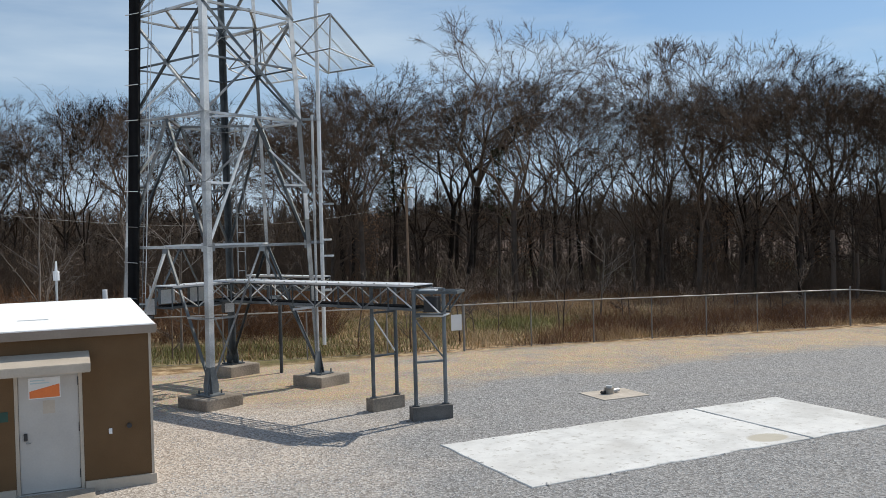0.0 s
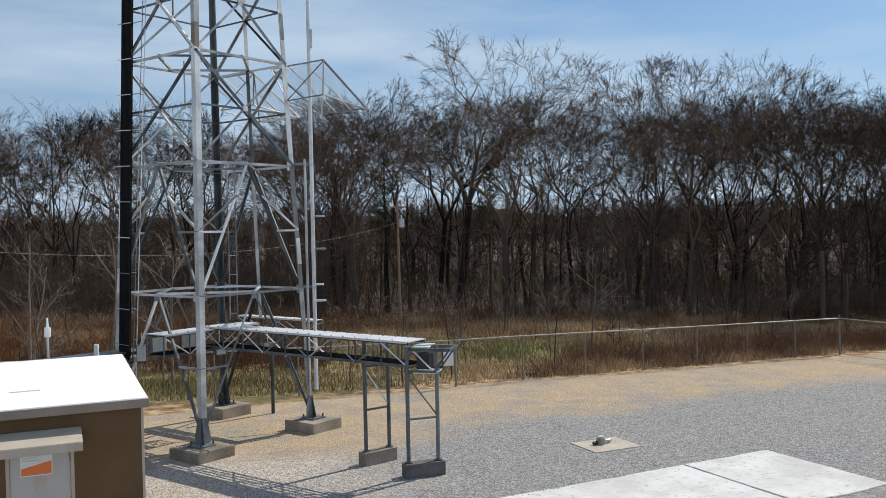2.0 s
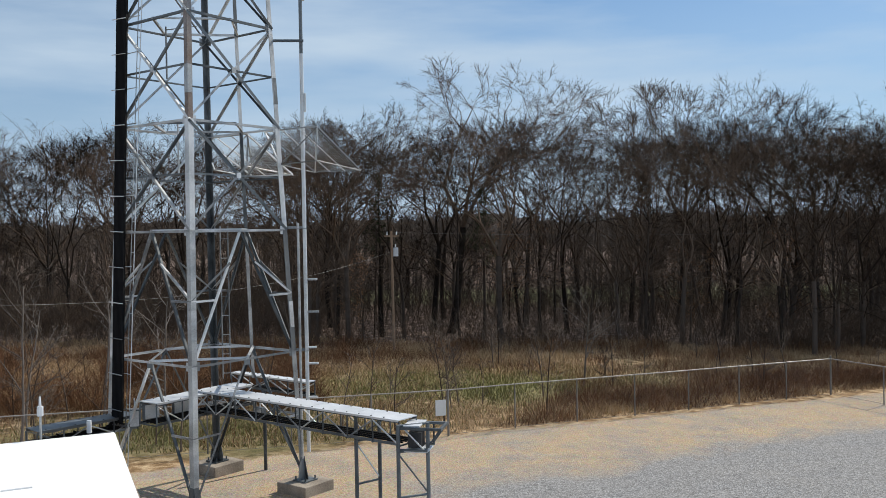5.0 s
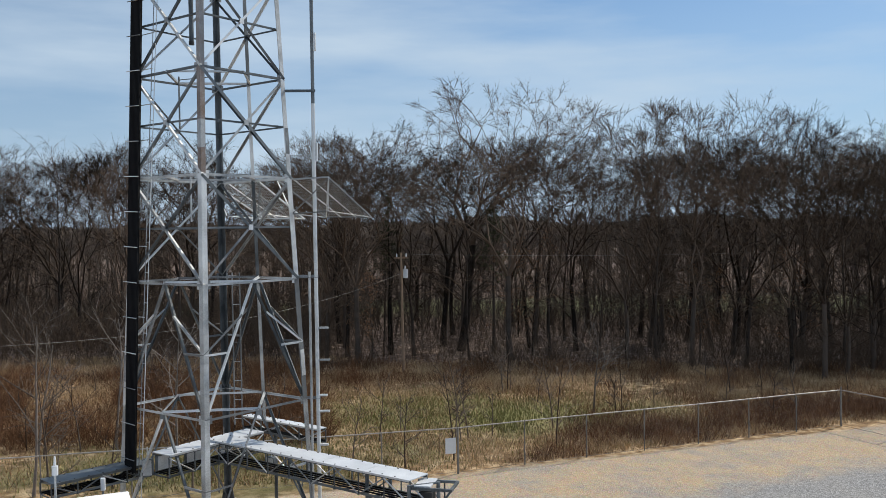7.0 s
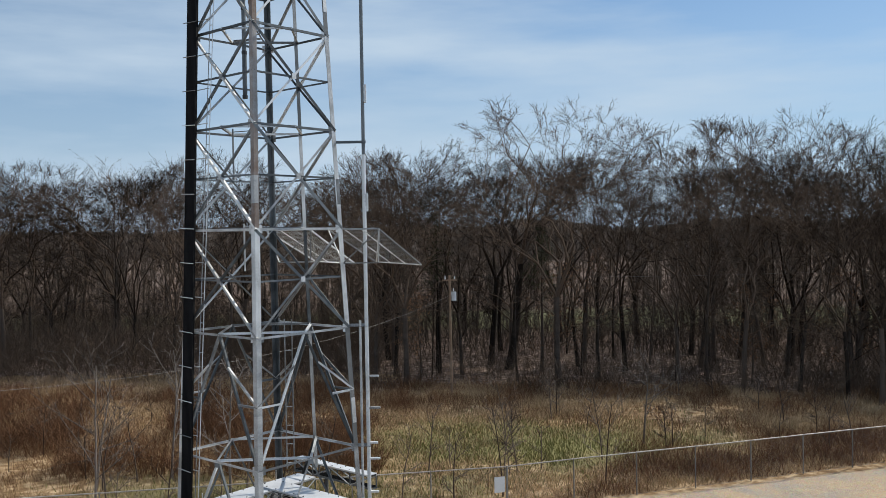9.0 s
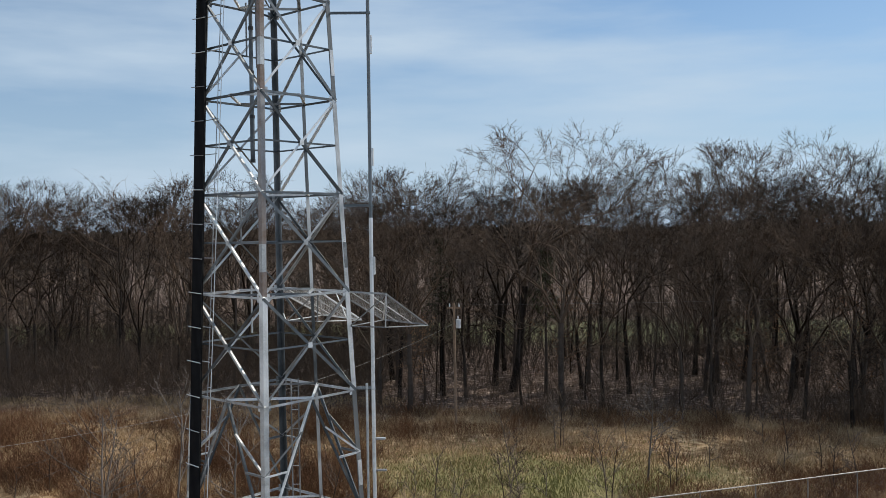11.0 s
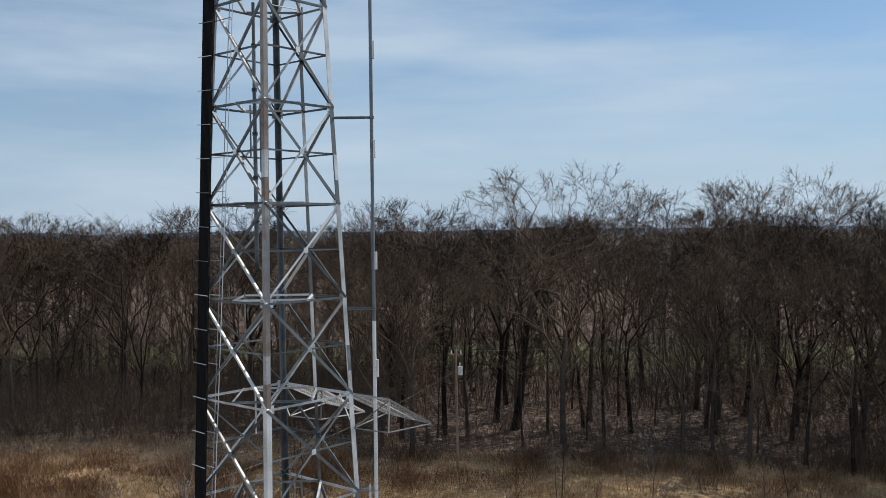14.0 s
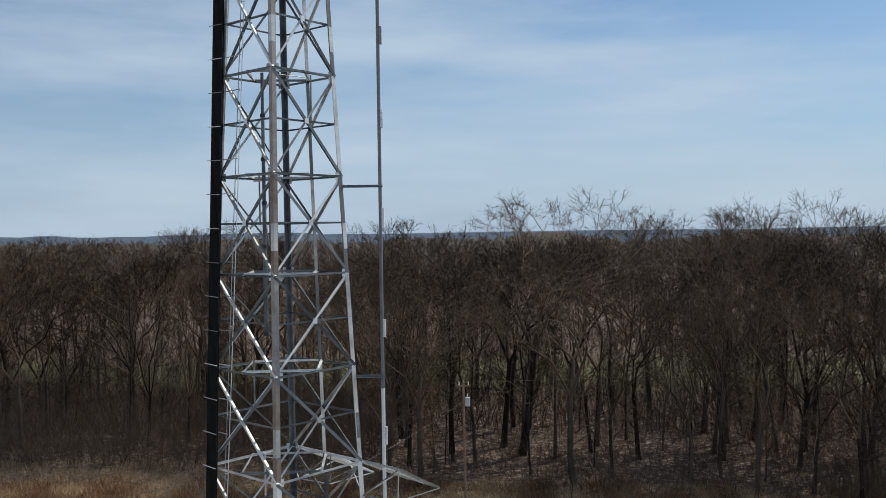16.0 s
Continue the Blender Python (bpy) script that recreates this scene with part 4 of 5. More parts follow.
part("cross_arm", box_bm((-0.55, -0.05, 7.6), (0.45, 0.05, 7.7), 0.006), POLE_WOOD, pole)


# ---- trees ----
class Tubes:
    """Gathers tapered tubes into one mesh."""

    def __init__(self):
        self.v, self.f = [], []

    def run(self, pts, radii, sides):
        start = len(self.v)
        for i, (p, r) in enumerate(zip(pts, radii)):
            d = (pts[min(i + 1, len(pts) - 1)] - pts[max(i - 1, 0)])
            s = d.cross(Vector((0.31, 0.17, 0.93)))
            s = s.normalized() if s.length > 1e-5 else Vector((1, 0, 0))
            u = s.cross(d).normalized()
            for k in range(sides):
                a = 2 * math.pi * k / sides
                self.v.append(p + s * (r * math.cos(a)) + u * (r * math.sin(a)))
        for i in range(len(pts) - 1):
            for k in range(sides):
                a, b = start + i * sides + k, start + i * sides + (k + 1) % sides
                self.f.append((a, b, b + sides, a + sides))

    def spike(self, p, q, r):
        """A thin three-sided twig that ends in a point."""
        start = len(self.v)
        d = q - p
        s = d.cross(Vector((0.31, 0.17, 0.93)))
        s = s.normalized() if s.length > 1e-5 else Vector((1, 0, 0))
        u = s.cross(d).normalized()
        for k in range(3):
            a = 2.0944 * k
            self.v.append(p + s * (r * math.cos(a)) + u * (r * math.sin(a)))
        self.v.append(q)
        for k in range(3):
            self.f.append((start + k, start + (k + 1) % 3, start + 3))

    def sliver(self, p, q, r):
        """The finest twig: one narrow pointed blade."""
        d = q - p
        s = d.cross(Vector((0.83 * math.sin(p.x * 37.0), 0.83 * math.cos(p.y * 41.0), 0.55)))
        s = s.normalized() * r if s.length > 1e-5 else Vector((r, 0, 0))
        k = len(self.v)
        self.v += [p - s, p + s, q]
        self.f.append((k, k + 1, k + 2))

    def mesh(self, name, material):
        return mesh_from(name, [tuple(v) for v in self.v], self.f, material, True)


def wire(a, b, sag, r, label):
    a, b = Vector(a), Vector(b)
    t = Tubes()
    t.run([a.lerp(b, i / 16) - Vector((0, 0, sag * 4 * (i / 16) * (1 - i / 16))) for i in range(17)], [r] * 17, 5)
    return tagged(new("overhead_wire", t.mesh("overhead_wire", FENCE_STEEL)), label, "wire")


wire((PX, PY, 6.6), (-22, 18.3, 7.5), 1.9, 0.008, "thin overhead service wire sagging from the pole")
wire((PX, PY, 7.9), (60, 84, 8.4), 0.8, 0.006, "thin overhead line running on past the trees")


def bent(rng, p, d, length, n, wander, lift):
    pts = [p]
    for _ in range(n):
        d = (d + Vector((rng.uniform(-1, 1), rng.uniform(-1, 1), rng.uniform(-1, 1))) * wander + Vector((0, 0, lift))).normalized()
        p = p + d * (length / n)
        pts.append(p)
    return pts


def along(pts, f):
    x = f * (len(pts) - 1)
    i = min(int(x), len(pts) - 2)
    return pts[i].lerp(pts[i + 1], x - i), (pts[i + 1] - pts[i]).normalized()


def off_axis(rng, d, deg):
    s = d.cross(Vector((rng.uniform(-1, 1), rng.uniform(-1, 1), rng.uniform(-1, 1)))).normalized()
    a = radians(deg)
    return (d * math.cos(a) + s * math.sin(a)).normalized()


def forked_tree(rng, h, r0, stems, spread, fine, thick):
    """A broad hardwood: the trunk parts, and every limb forks on and on into a fan of twigs."""
    T, C = Tubes(), Tubes()
    low_h = h * rng.uniform(0.24, 0.40)
    base = bent(rng, Vector((0, 0, -0.2)), Vector((rng.uniform(-0.06, 0.06), rng.uniform(-0.06, 0.06), 1)).normalized(), low_h, 6, 0.06, 0.05)
    T.run(base, [r0 * (1.45, 1.1, 1.0, 0.97, 0.94, 0.92, 0.9)[i] for i in range(7)], 7)

    def twigs_on(pts, n_t, reach):
        for _ in range(n_t):
            p, d = along(pts, rng.uniform(0.05, 0.99))
            d = off_axis(rng, d, rng.uniform(18, 52))
            q = p + d * rng.uniform(0.5, 1.15) * reach
            C.sliver(p, q, 0.0120 * thick)
            p2 = p.lerp(q, rng.uniform(0.3, 0.7))
            C.sliver(p2, p2 + off_axis(rng, d, rng.uniform(22, 45)) * rng.uniform(0.3, 0.6) * reach, 0.0090 * thick)

    def grow(p, d, length, r, level):
        n_s = 3 if level > 3 else 2
        pts = bent(rng, p, d, length, n_s, 0.09, 0.03)
        C.run(pts, [max(0.010, r * (1 - 0.28 * j / n_s)) * (thick if level < 4 else 1) for j in range(n_s + 1)], 5 if level > 4 else 3)
        end_d = (pts[-1] - pts[-2]).normalized()
        if level <= 2:
            twigs_on(pts, fine + (3 if level == 0 else 0), 0.8)
        elif rng.random() < 0.55:
            q, qd = along(pts, rng.uniform(0.3, 0.8))
            grow(q, off_axis(rng, qd, rng.uniform(40, 65)), length * 0.55, r * 0.4, max(0, level - 3))
        if level == 0:
            return
        n_k = 3 if rng.random() < 0.22 else 2
        for j in range(n_k):
            grow(pts[-1], off_axis(rng, end_d, rng.uniform(14, 40) * spread), length * rng.uniform(0.70, 0.90), r * (0.70 if j == 0 else rng.uniform(0.44, 0.6)), level - 1)

    turn = rng.uniform(0, 6.28)
    for j in range(stems):
        a = turn + 6.283 * j / stems + rng.uniform(-0.4, 0.4)
        t = radians(rng.uniform(8, 30) * spread)
        grow(base[-1], Vector((math.sin(t) * math.cos(a), math.sin(t) * math.sin(a), math.cos(t))), h * 0.20, r0 * rng.uniform(0.5, 0.68), 6 if stems < 4 else 5)
    for j in range(5):
        p, d = along(base, 0.45 + 0.11 * j)
        grow(p, off_axis(rng, d, rng.uniform(40, 68)), h * rng.uniform(0.08, 0.13), r0 * 0.22, 3)
    k = (h - low_h) / (max(v.z for v in C.v) - low_h)
    for v in C.v:
        if v.z > low_h:
            v.z = low_h + (v.z - low_h) * k
    return T, C


def bare_tree(seed, h, r0, limbs=14, bare=0.38, spread=1.0, branches=7, twigs=6, fine=3, stems=1, thick=1.0):
    """A leafless tree about h metres high: a mesh of the trunk, and one of limbs, branches and twigs."""
    rng = random.Random(seed)
    T, C = Tubes(), Tubes()
    if stems > 1:
        return forked_tree(rng, h, r0, stems, spread, fine, thick)
    base = bent(rng, Vector((0, 0, -0.2)), Vector((rng.uniform(-0.05, 0.05), rng.uniform(-0.05, 0.05), 1)).normalized(), h * 0.93, 9, 0.06, 0.05)
    T.run(base, [r0 * (1.4 if i == 0 else 1.05 if i == 1 else 1) * (1 - 0.1 * i) + 0.012 for i in range(10)], 7)
    axes = [(base, bare, h, limbs, r0)]
    for st, low, hh, n_l, rs in axes:
        for i in range(n_l):
            e = (i + rng.uniform(0, 0.8)) / n_l
            f = low + (0.98 - low) * e
            p, d = along(st, f)
            L = hh * 0.30 * (0.45 + 0.85 * math.sin(math.pi * min(1.0, 0.22 + 0.72 * e))) * rng.uniform(0.75, 1.15) * spread
            lim = bent(rng, p, off_axis(rng, d, rng.uniform(42, 72) - 16 * e), L, 6, 0.10, 0.03)
            rl = rs * 0.40 * (1 - 0.6 * e)
            C.run(lim, [(rl * (1 - 0.14 * j) + 0.007) * thick for j in range(7)], 4)
            for j in range(branches):
                g = 0.18 + 0.80 * (j + rng.uniform(0, 0.8)) / branches
                p2, d2 = along(lim, g)
                b2 = bent(rng, p2, off_axis(rng, d2, rng.uniform(28, 62)), L * (0.58 - 0.22 * g) * rng.uniform(0.7, 1.25), 3, 0.11, 0.01)
                rb = max(0.010, rl * 0.40 * (1 - 0.5 * g)) * thick
                C.run(b2, [rb, rb * 0.8, rb * 0.6, rb * 0.35], 3)
                for m_ in range(twigs):
                    g2 = 0.15 + 0.85 * (m_ + rng.uniform(0, 0.9)) / twigs
                    p3, d3 = along(b2, min(g2, 0.999))
                    d3 = (off_axis(rng, d3, rng.uniform(20, 50)) + Vector((0, 0, 0.06))).normalized()
                    q3 = p3 + d3 * rng.uniform(0.4, 1.0) * h / 18
                    C.spike(p3, q3, 0.010 * thick)
                    for _ in range(fine):
                        p4 = p3.lerp(q3, rng.uniform(0.0, 0.9))
                        d4 = (off_axis(rng, d3, rng.uniform(18, 52)) + Vector((0, 0, 0.04))).normalized()
                        C.sliver(p4, p4 + d4 * rng.uniform(0.35, 0.85) * h / 18, 0.0068 * thick)
    return T, C


def tree_thing(seed, label, bark, twig, **kw):
    T, C = bare_tree(seed, **kw)
    ob = thing("bare_tree", label, "tree", "bare trees of the wood")
    part("trunk", T.mesh("trunk", bark), bark, ob)
    part("crown", C.mesh("crown", twig), twig, ob)
    return ob


LOOK = ["tall leafless hardwood with a dark straight trunk", "leafless forked hardwood with a wide twiggy crown", "slender leafless tree with a narrow crown",
        "leafless tree with upswept grey-brown branches", "broad old leafless tree with a rounded crown", "thin leafless understorey tree in the wood"]
FULL = [dict(h=19.0, r0=0.16, stems=2, spread=0.85), dict(h=19.0, r0=0.20, stems=2, spread=1.0), dict(h=18.0, r0=0.11, limbs=16, bare=0.34, spread=0.9),
        dict(h=17.0, r0=0.14, stems=3, spread=0.8), dict(h=19.0, r0=0.25, stems=3, spread=1.15), dict(h=11.0, r0=0.055, limbs=9, bare=0.2, spread=1.15, twigs=4)]
for kw in FULL:
    kw["fine"] = 3
KINDS = [tree_thing(11 + i, LOOK[i], BARK, TWIG, **kw) for i, kw in enumerate(FULL)]
# lighter ones for the rows behind, with fewer and stouter twigs
KINDS += [tree_thing(51 + i, LOOK[i], BARK, TWIG, **{**kw, "branches": 5, "twigs": 4, "fine": 2, "thick": 1.2}) for i, kw in enumerate(FULL)]
rng = random.Random(5)
# trees whose places stand out: kind, x, y, scale
PLACED = [(4, 1.9, 75.6, 1.26), (4, 23.4, 83.0, 1.18), (4, 35.5, 80.0, 1.14), (1, 29.5, 85.0, 1.15), (0, 8.6, 68.0, 0.85), (0, 14.2, 66.5, 0.82), (2, 2.4, 68.8, 0.8), (1, -7.3, 71.0, 0.85), (1, 26.5, 60.5, 0.85), (1, 18.8, 65.8, 0.9), (0, 22.8, 65.5, 0.85), (1, 11.5, 74.0, 0.95), (1, 31.0, 63.0, 0.88),
          (0, -2.0, 72.5, 0.9), (2, 17.0, 69.0, 0.9), (1, 41.5, 82.0, 1.12), (3, 28.5, 61.5, 0.85), (3, 32.5, 61.0, 0.88), (0, 25.0, 62.5, 0.85), (2, 29.5, 64.5, 0.9), (4, 0.4, 78.5, 1.02), (1, 8.6, 78.5, 1.14), (1, 20.5, 81.0, 1.06), (4, -9.0, 82.0, 0.95), (1, -22.0, 86.0, 0.92), (4, -30.0, 87.0, 0.9), (1, -37.0, 88.0, 0.92)]
spots = list(PLACED)
tries = 0
while len(spots) < 128 and tries < 40000:
    tries += 1
    y = 64.5 + 40 * rng.random() ** 1.2
    half = 0.56 * y + 6
    x = rng.uniform(-half, half) - 1.0 if rng.random() < 0.75 else rng.uniform(-half, -8)
    edge = 65 if x > -10 else 77
    if x > 22:
        edge = 61
    if y < edge or (x - PX) ** 2 + (y - PY) ** 2 < 9:
        continue
    gap = 2.2 if y < 80 else 3.0
    if any((x - a) ** 2 + (y - b) ** 2 < gap ** 2 for _, a, b, _ in spots):
        continue
    kind = rng.choices(range(6), (4, 4, 3, 4, 4, 5))[0] + (0 if y < (71 if x > -10 else 80) else 6)
    sc = rng.uniform(0.72, 0.95) if y < 74 else rng.uniform(0.95, 1.13) * (0.96 if x < -9 else 1.0)
    spots.append((kind, x, y, sc))
for kind, x, y, sc in spots:
    m = Matrix.Translation((x, y, height(x, y))) @ pose(0, 0, 0, rng.uniform(-3, 3), rng.uniform(-3, 3), rng.uniform(0, 360)) @ Matrix.Diagonal((sc, sc, sc * rng.uniform(0.95, 1.05), 1))
    t = copy_thing(KINDS[kind], m)
    t.matrix_basis = m
for ob in KINDS:
    for c in list(ob.children):
        bpy.data.objects.remove(c)
    bpy.data.objects.remove(ob)

# low beeches that still hold their russet leaves
def leafy_beech(seed, x, y, h):
    T, C = bare_tree(seed, h=h, r0=0.07, limbs=10, bare=0.2, spread=1.1, branches=4, twigs=3, fine=0)
    r = random.Random(seed)
    leaves = Tubes()
    tips = [v for v in C.v if r.random() < 0.16]
    for c in tips:
        for _ in range(5):
            p = c + Vector((r.gauss(0, 0.14), r.gauss(0, 0.14), r.gauss(-0.05, 0.14)))
            leaves.sliver(p, p + Vector((r.gauss(0, 1), r.gauss(0, 1), r.gauss(-0.4, 0.8))).normalized() * r.uniform(0.08, 0.16), 0.035)
    ob = thing("leafy_beech", "low understorey beech still holding dry russet leaves", "tree", "beeches in the wood", at=Matrix.Translation((x, y, height(x, y))))
    part("trunk", T.mesh("beech_trunk", BARK), BARK, ob)
    part("crown", C.mesh("beech_crown", TWIG), TWIG, ob)
    part("leaves", leaves.mesh("beech_leaves", RED_BRUSH), RED_BRUSH, ob, "dry russet leaves")


for sd, x, y, h in ((91, 5.4, 69.5, 8.0), (92, 7.6, 71.5, 9.5), (93, 20.2, 68.5, 7.5), (94, 26.8, 66.0, 8.5), (95, -5.2, 69.0, 7.0)):
    leafy_beech(sd, x, y, h)

# undergrowth among the trunks, denser to the left
rng = random.Random(77)
under = Tubes()
n_u = 0
while n_u < 10000:
    y = 62.5 + 45 * rng.random() ** 1.6
    x = rng.uniform(-0.56 * y - 5, 0.56 * y + 6)
    if x < -9 and y < 69:
        continue
    thick_here = 0.26 + (0.6 if x < -9 else 0.0) + (0.35 if x > 22 else 0.0)
    if rng.random() > thick_here + 0.35 * noise.noise((x * 0.12, y * 0.12, 9.0)) or (x - PX) ** 2 + (y - PY) ** 2 < 16:
        continue
    n_u += 1
    h = rng.uniform(0.8, 3.0) * (1.7 if x < -9 else 1.0)
    p = Vector((x, y, height(x, y) - 0.05))
    st = bent(rng, p, Vector((rng.uniform(-0.5, 0.5), rng.uniform(-0.5, 0.5), 1)).normalized(), h, 2, 0.25, 0.0)
    under.run(st, [0.014, 0.010, 0.004], 3)
    for _ in range(11):
        a, d = along(st, rng.uniform(0.2, 0.98))
        under.sliver(a, a + off_axis(rng, d, rng.uniform(20, 55)) * h * rng.uniform(0.2, 0.5), 0.011)
tagged(new("undergrowth", under.mesh("undergrowth", TWIG)), "brown leafless undergrowth among the tree trunks", "brush", kind="stuff")

# russet thickets on the open ground to the left and along the fence
rng = random.Random(79)
thicket = Tubes()
n_u = 0
while n_u < 3200:
    if rng.random() < 0.86:
        x, y = rng.uniform(-36, -5), rng.uniform(40, 58)
    else:
        x = rng.triangular(2, 30, 24)
        y = 36.4 + 0.4735 * (x - 0.73) + rng.random() ** 2 * 5
    if noise.noise((x * 0.16, y * 0.16, 4.0)) < -0.02 + 0.15 * rng.random():
        continue
    n_u += 1
    h = rng.uniform(0.8, 2.7) if x < 0 else rng.uniform(0.5, 1.4)
    p = Vector((x, y, height(x, y) - 0.05))
    for _ in range(3):
        st = bent(rng, p, Vector((rng.uniform(-0.6, 0.6), rng.uniform(-0.6, 0.6), 1)).normalized(), h * rng.uniform(0.6, 1.0), 2, 0.2, 0.0)
        thicket.run(st, [0.010, 0.007, 0.003], 3)
        for _ in range(7):
            a, d = along(st, rng.uniform(0.2, 0.98))
            thicket.sliver(a, a + off_axis(rng, d, rng.uniform(20, 55)) * h * rng.uniform(0.15, 0.4), 0.009)
tagged(new("russet_thicket", thicket.mesh("russet_thicket", RED_BRUSH)), "russet leafless thicket in the dry field", "brush", kind="stuff")

# taller scrub further back, hiding the forest floor
rng = random.Random(78)
scrub = Tubes()
for _ in range(5200):
    y = 84 + 66 * rng.random() ** 1.3
    x = rng.uniform(-0.56 * y - 5, 0.56 * y + 6)
    if 112 < y < 134 and noise.noise((x * 0.05, y * 0.05, 2.0)) > 0.0:
        continue
    h = rng.uniform(2.0, 6.0)
    st = bent(rng, Vector((x, y, height(x, y) - 0.05)), Vector((rng.uniform(-0.3, 0.3), rng.uniform(-0.3, 0.3), 1)).normalized(), h, 2, 0.2, 0.0)
    scrub.run(st, [0.03, 0.02, 0.006], 3)
    for _ in range(14):
        a, d = along(st, rng.uniform(0.1, 0.98))
        scrub.sliver(a, a + off_axis(rng, d, rng.uniform(25, 65)) * h * rng.uniform(0.15, 0.42), 0.018)
tagged(new("woodland_scrub", scrub.mesh("woodland_scrub", BARK)), "dense brown scrub deep among the trees", "brush", kind="stuff")

# deep woods behind, as one mass of simpler trees
rng = random.Random(21)
woods_t, woods_c = Tubes(), Tubes()

def simple_tree(x, y, h):
    z0 = height(x, y)
    st = bent(rng, Vector((x, y, z0 - 0.2)), Vector((rng.uniform(-0.05, 0.05), rng.uniform(-0.05, 0.05), 1)).normalized(), h * 0.95, 4, 0.05, 0.05)
    woods_t.run(st, [0.17, 0.13, 0.09, 0.05, 0.015], 4)
    for i in range(14):
        f = 0.22 + 0.76 * (i + rng.random()) / 14
        p, d = along(st, min(f, 0.99))
        q = p + off_axis(rng, d, rng.uniform(25, 60)) * h * rng.uniform(0.1, 0.24) * (1.25 - f * 0.6) + Vector((0, 0, 0.5))
        woods_c.spike(p, q, 0.032)
        for _ in range(15):
            p2 = p.lerp(q, rng.uniform(0.2, 1.0))
            d2 = off_axis(rng, (q - p).normalized(), rng.uniform(25, 70)) + Vector((0, 0, 0.3))
            woods_c.sliver(p2, p2 + d2.normalized() * rng.uniform(0.6, 1.8), 0.026 + 0.00012 * y)


for _ in range(1150):
    y = 108 + 330 * rng.random() ** 1.35
    half = 0.56 * y + 12
    x = rng.uniform(-half, half)
    if y < 134 and noise.noise((x * 0.05, y * 0.05, 2.0)) > 0.0:
        continue
    simple_tree(x, y, rng.uniform(8.5, 11.5) if y < 200 else rng.uniform(11.5, 14.5) if y < 320 else rng.uniform(15.0, 18.8))
deep = thing("deep_woods", "mass of bare brown trees reaching back to the hills", "woods", kind="stuff")
part("trunks", woods_t.mesh("woods_trunks", BARK), BARK, deep)
part("crowns", woods_c.mesh("woods_crowns", FAR_TWIG), FAR_TWIG, deep)


# ---- evergreens standing among the bare trees ----
def evergreen(seed, x, y, h, low):
    r = random.Random(seed)
    T, C = Tubes(), Tubes()
    st = bent(r, Vector((0, 0, -0.2)), Vector((0, 0, 1)), h, 6, 0.03, 0.05)
    T.run(st, [0.17 - 0.025 * i for i in range(7)], 6)
    for i in range(60):
        f = low + (0.99 - low) * (i + r.random()) / 60
        p, d = along(st, min(f, 0.999))
        L = (1 - (f - low) / (1 - low)) * 1.5 + 0.5
        a = r.uniform(0, 6.28)
        q = p + Vector((math.cos(a), math.sin(a), r.uniform(-0.1, 0.45))) * L * r.uniform(0.6, 1.1)
        T.spike(p, q, 0.03)
        for _ in range(18):
            c = p.lerp(q, r.uniform(0.3, 1.05)) + Vector((r.gauss(0, 0.16), r.gauss(0, 0.16), r.gauss(0, 0.14)))
            C.spike(c, c + Vector((r.gauss(0, 1), r.gauss(0, 1), r.gauss(0.3, 0.8))).normalized() * r.uniform(0.15, 0.38), 0.035)
    ob = thing("evergreen_tree", "thin dark-green evergreen among the bare trees", "tree", "evergreens in the wood", at=Matrix.Translation((x, y, height(x, y))))
    part("trunk", T.mesh("evergreen_trunk", BARK), BARK, ob)
    part("crown", C.mesh("evergreen_crown", NEEDLE), NEEDLE, ob)


evergreen(61, -3.9, 73.5, 13.6, 0.5)
evergreen(62, 4.6, 74.0, 12.4, 0.5)


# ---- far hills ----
# blue distance haze is put into this base colour
HILL = surface("haze_tinted_hill", (0.085, 0.115, 0.155), (0.12, 0.15, 0.195), 0.004, 0.05, 0.95, 0, 0, 0, 0.0)
# nearer slope: brown lifted paler, with some distance haze in the colour
WOODED = surface("far_wooded_slope", (0.06, 0.051, 0.046), (0.135, 0.115, 0.102), 0.02, 0.35, 0.95, 0, 0, 0, 0.0)
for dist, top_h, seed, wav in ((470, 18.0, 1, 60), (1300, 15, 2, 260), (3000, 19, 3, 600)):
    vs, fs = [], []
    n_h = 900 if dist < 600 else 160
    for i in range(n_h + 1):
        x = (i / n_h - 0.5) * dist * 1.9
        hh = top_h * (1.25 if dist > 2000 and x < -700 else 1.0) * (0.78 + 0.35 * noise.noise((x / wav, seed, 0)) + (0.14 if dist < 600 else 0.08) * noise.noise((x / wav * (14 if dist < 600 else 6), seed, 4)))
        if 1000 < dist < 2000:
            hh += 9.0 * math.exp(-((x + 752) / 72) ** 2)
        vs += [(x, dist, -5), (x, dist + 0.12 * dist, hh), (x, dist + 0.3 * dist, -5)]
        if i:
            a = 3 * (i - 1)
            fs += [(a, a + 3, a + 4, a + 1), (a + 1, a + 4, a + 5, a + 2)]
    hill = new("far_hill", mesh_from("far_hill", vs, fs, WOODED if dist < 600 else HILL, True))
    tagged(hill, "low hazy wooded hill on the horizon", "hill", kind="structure")

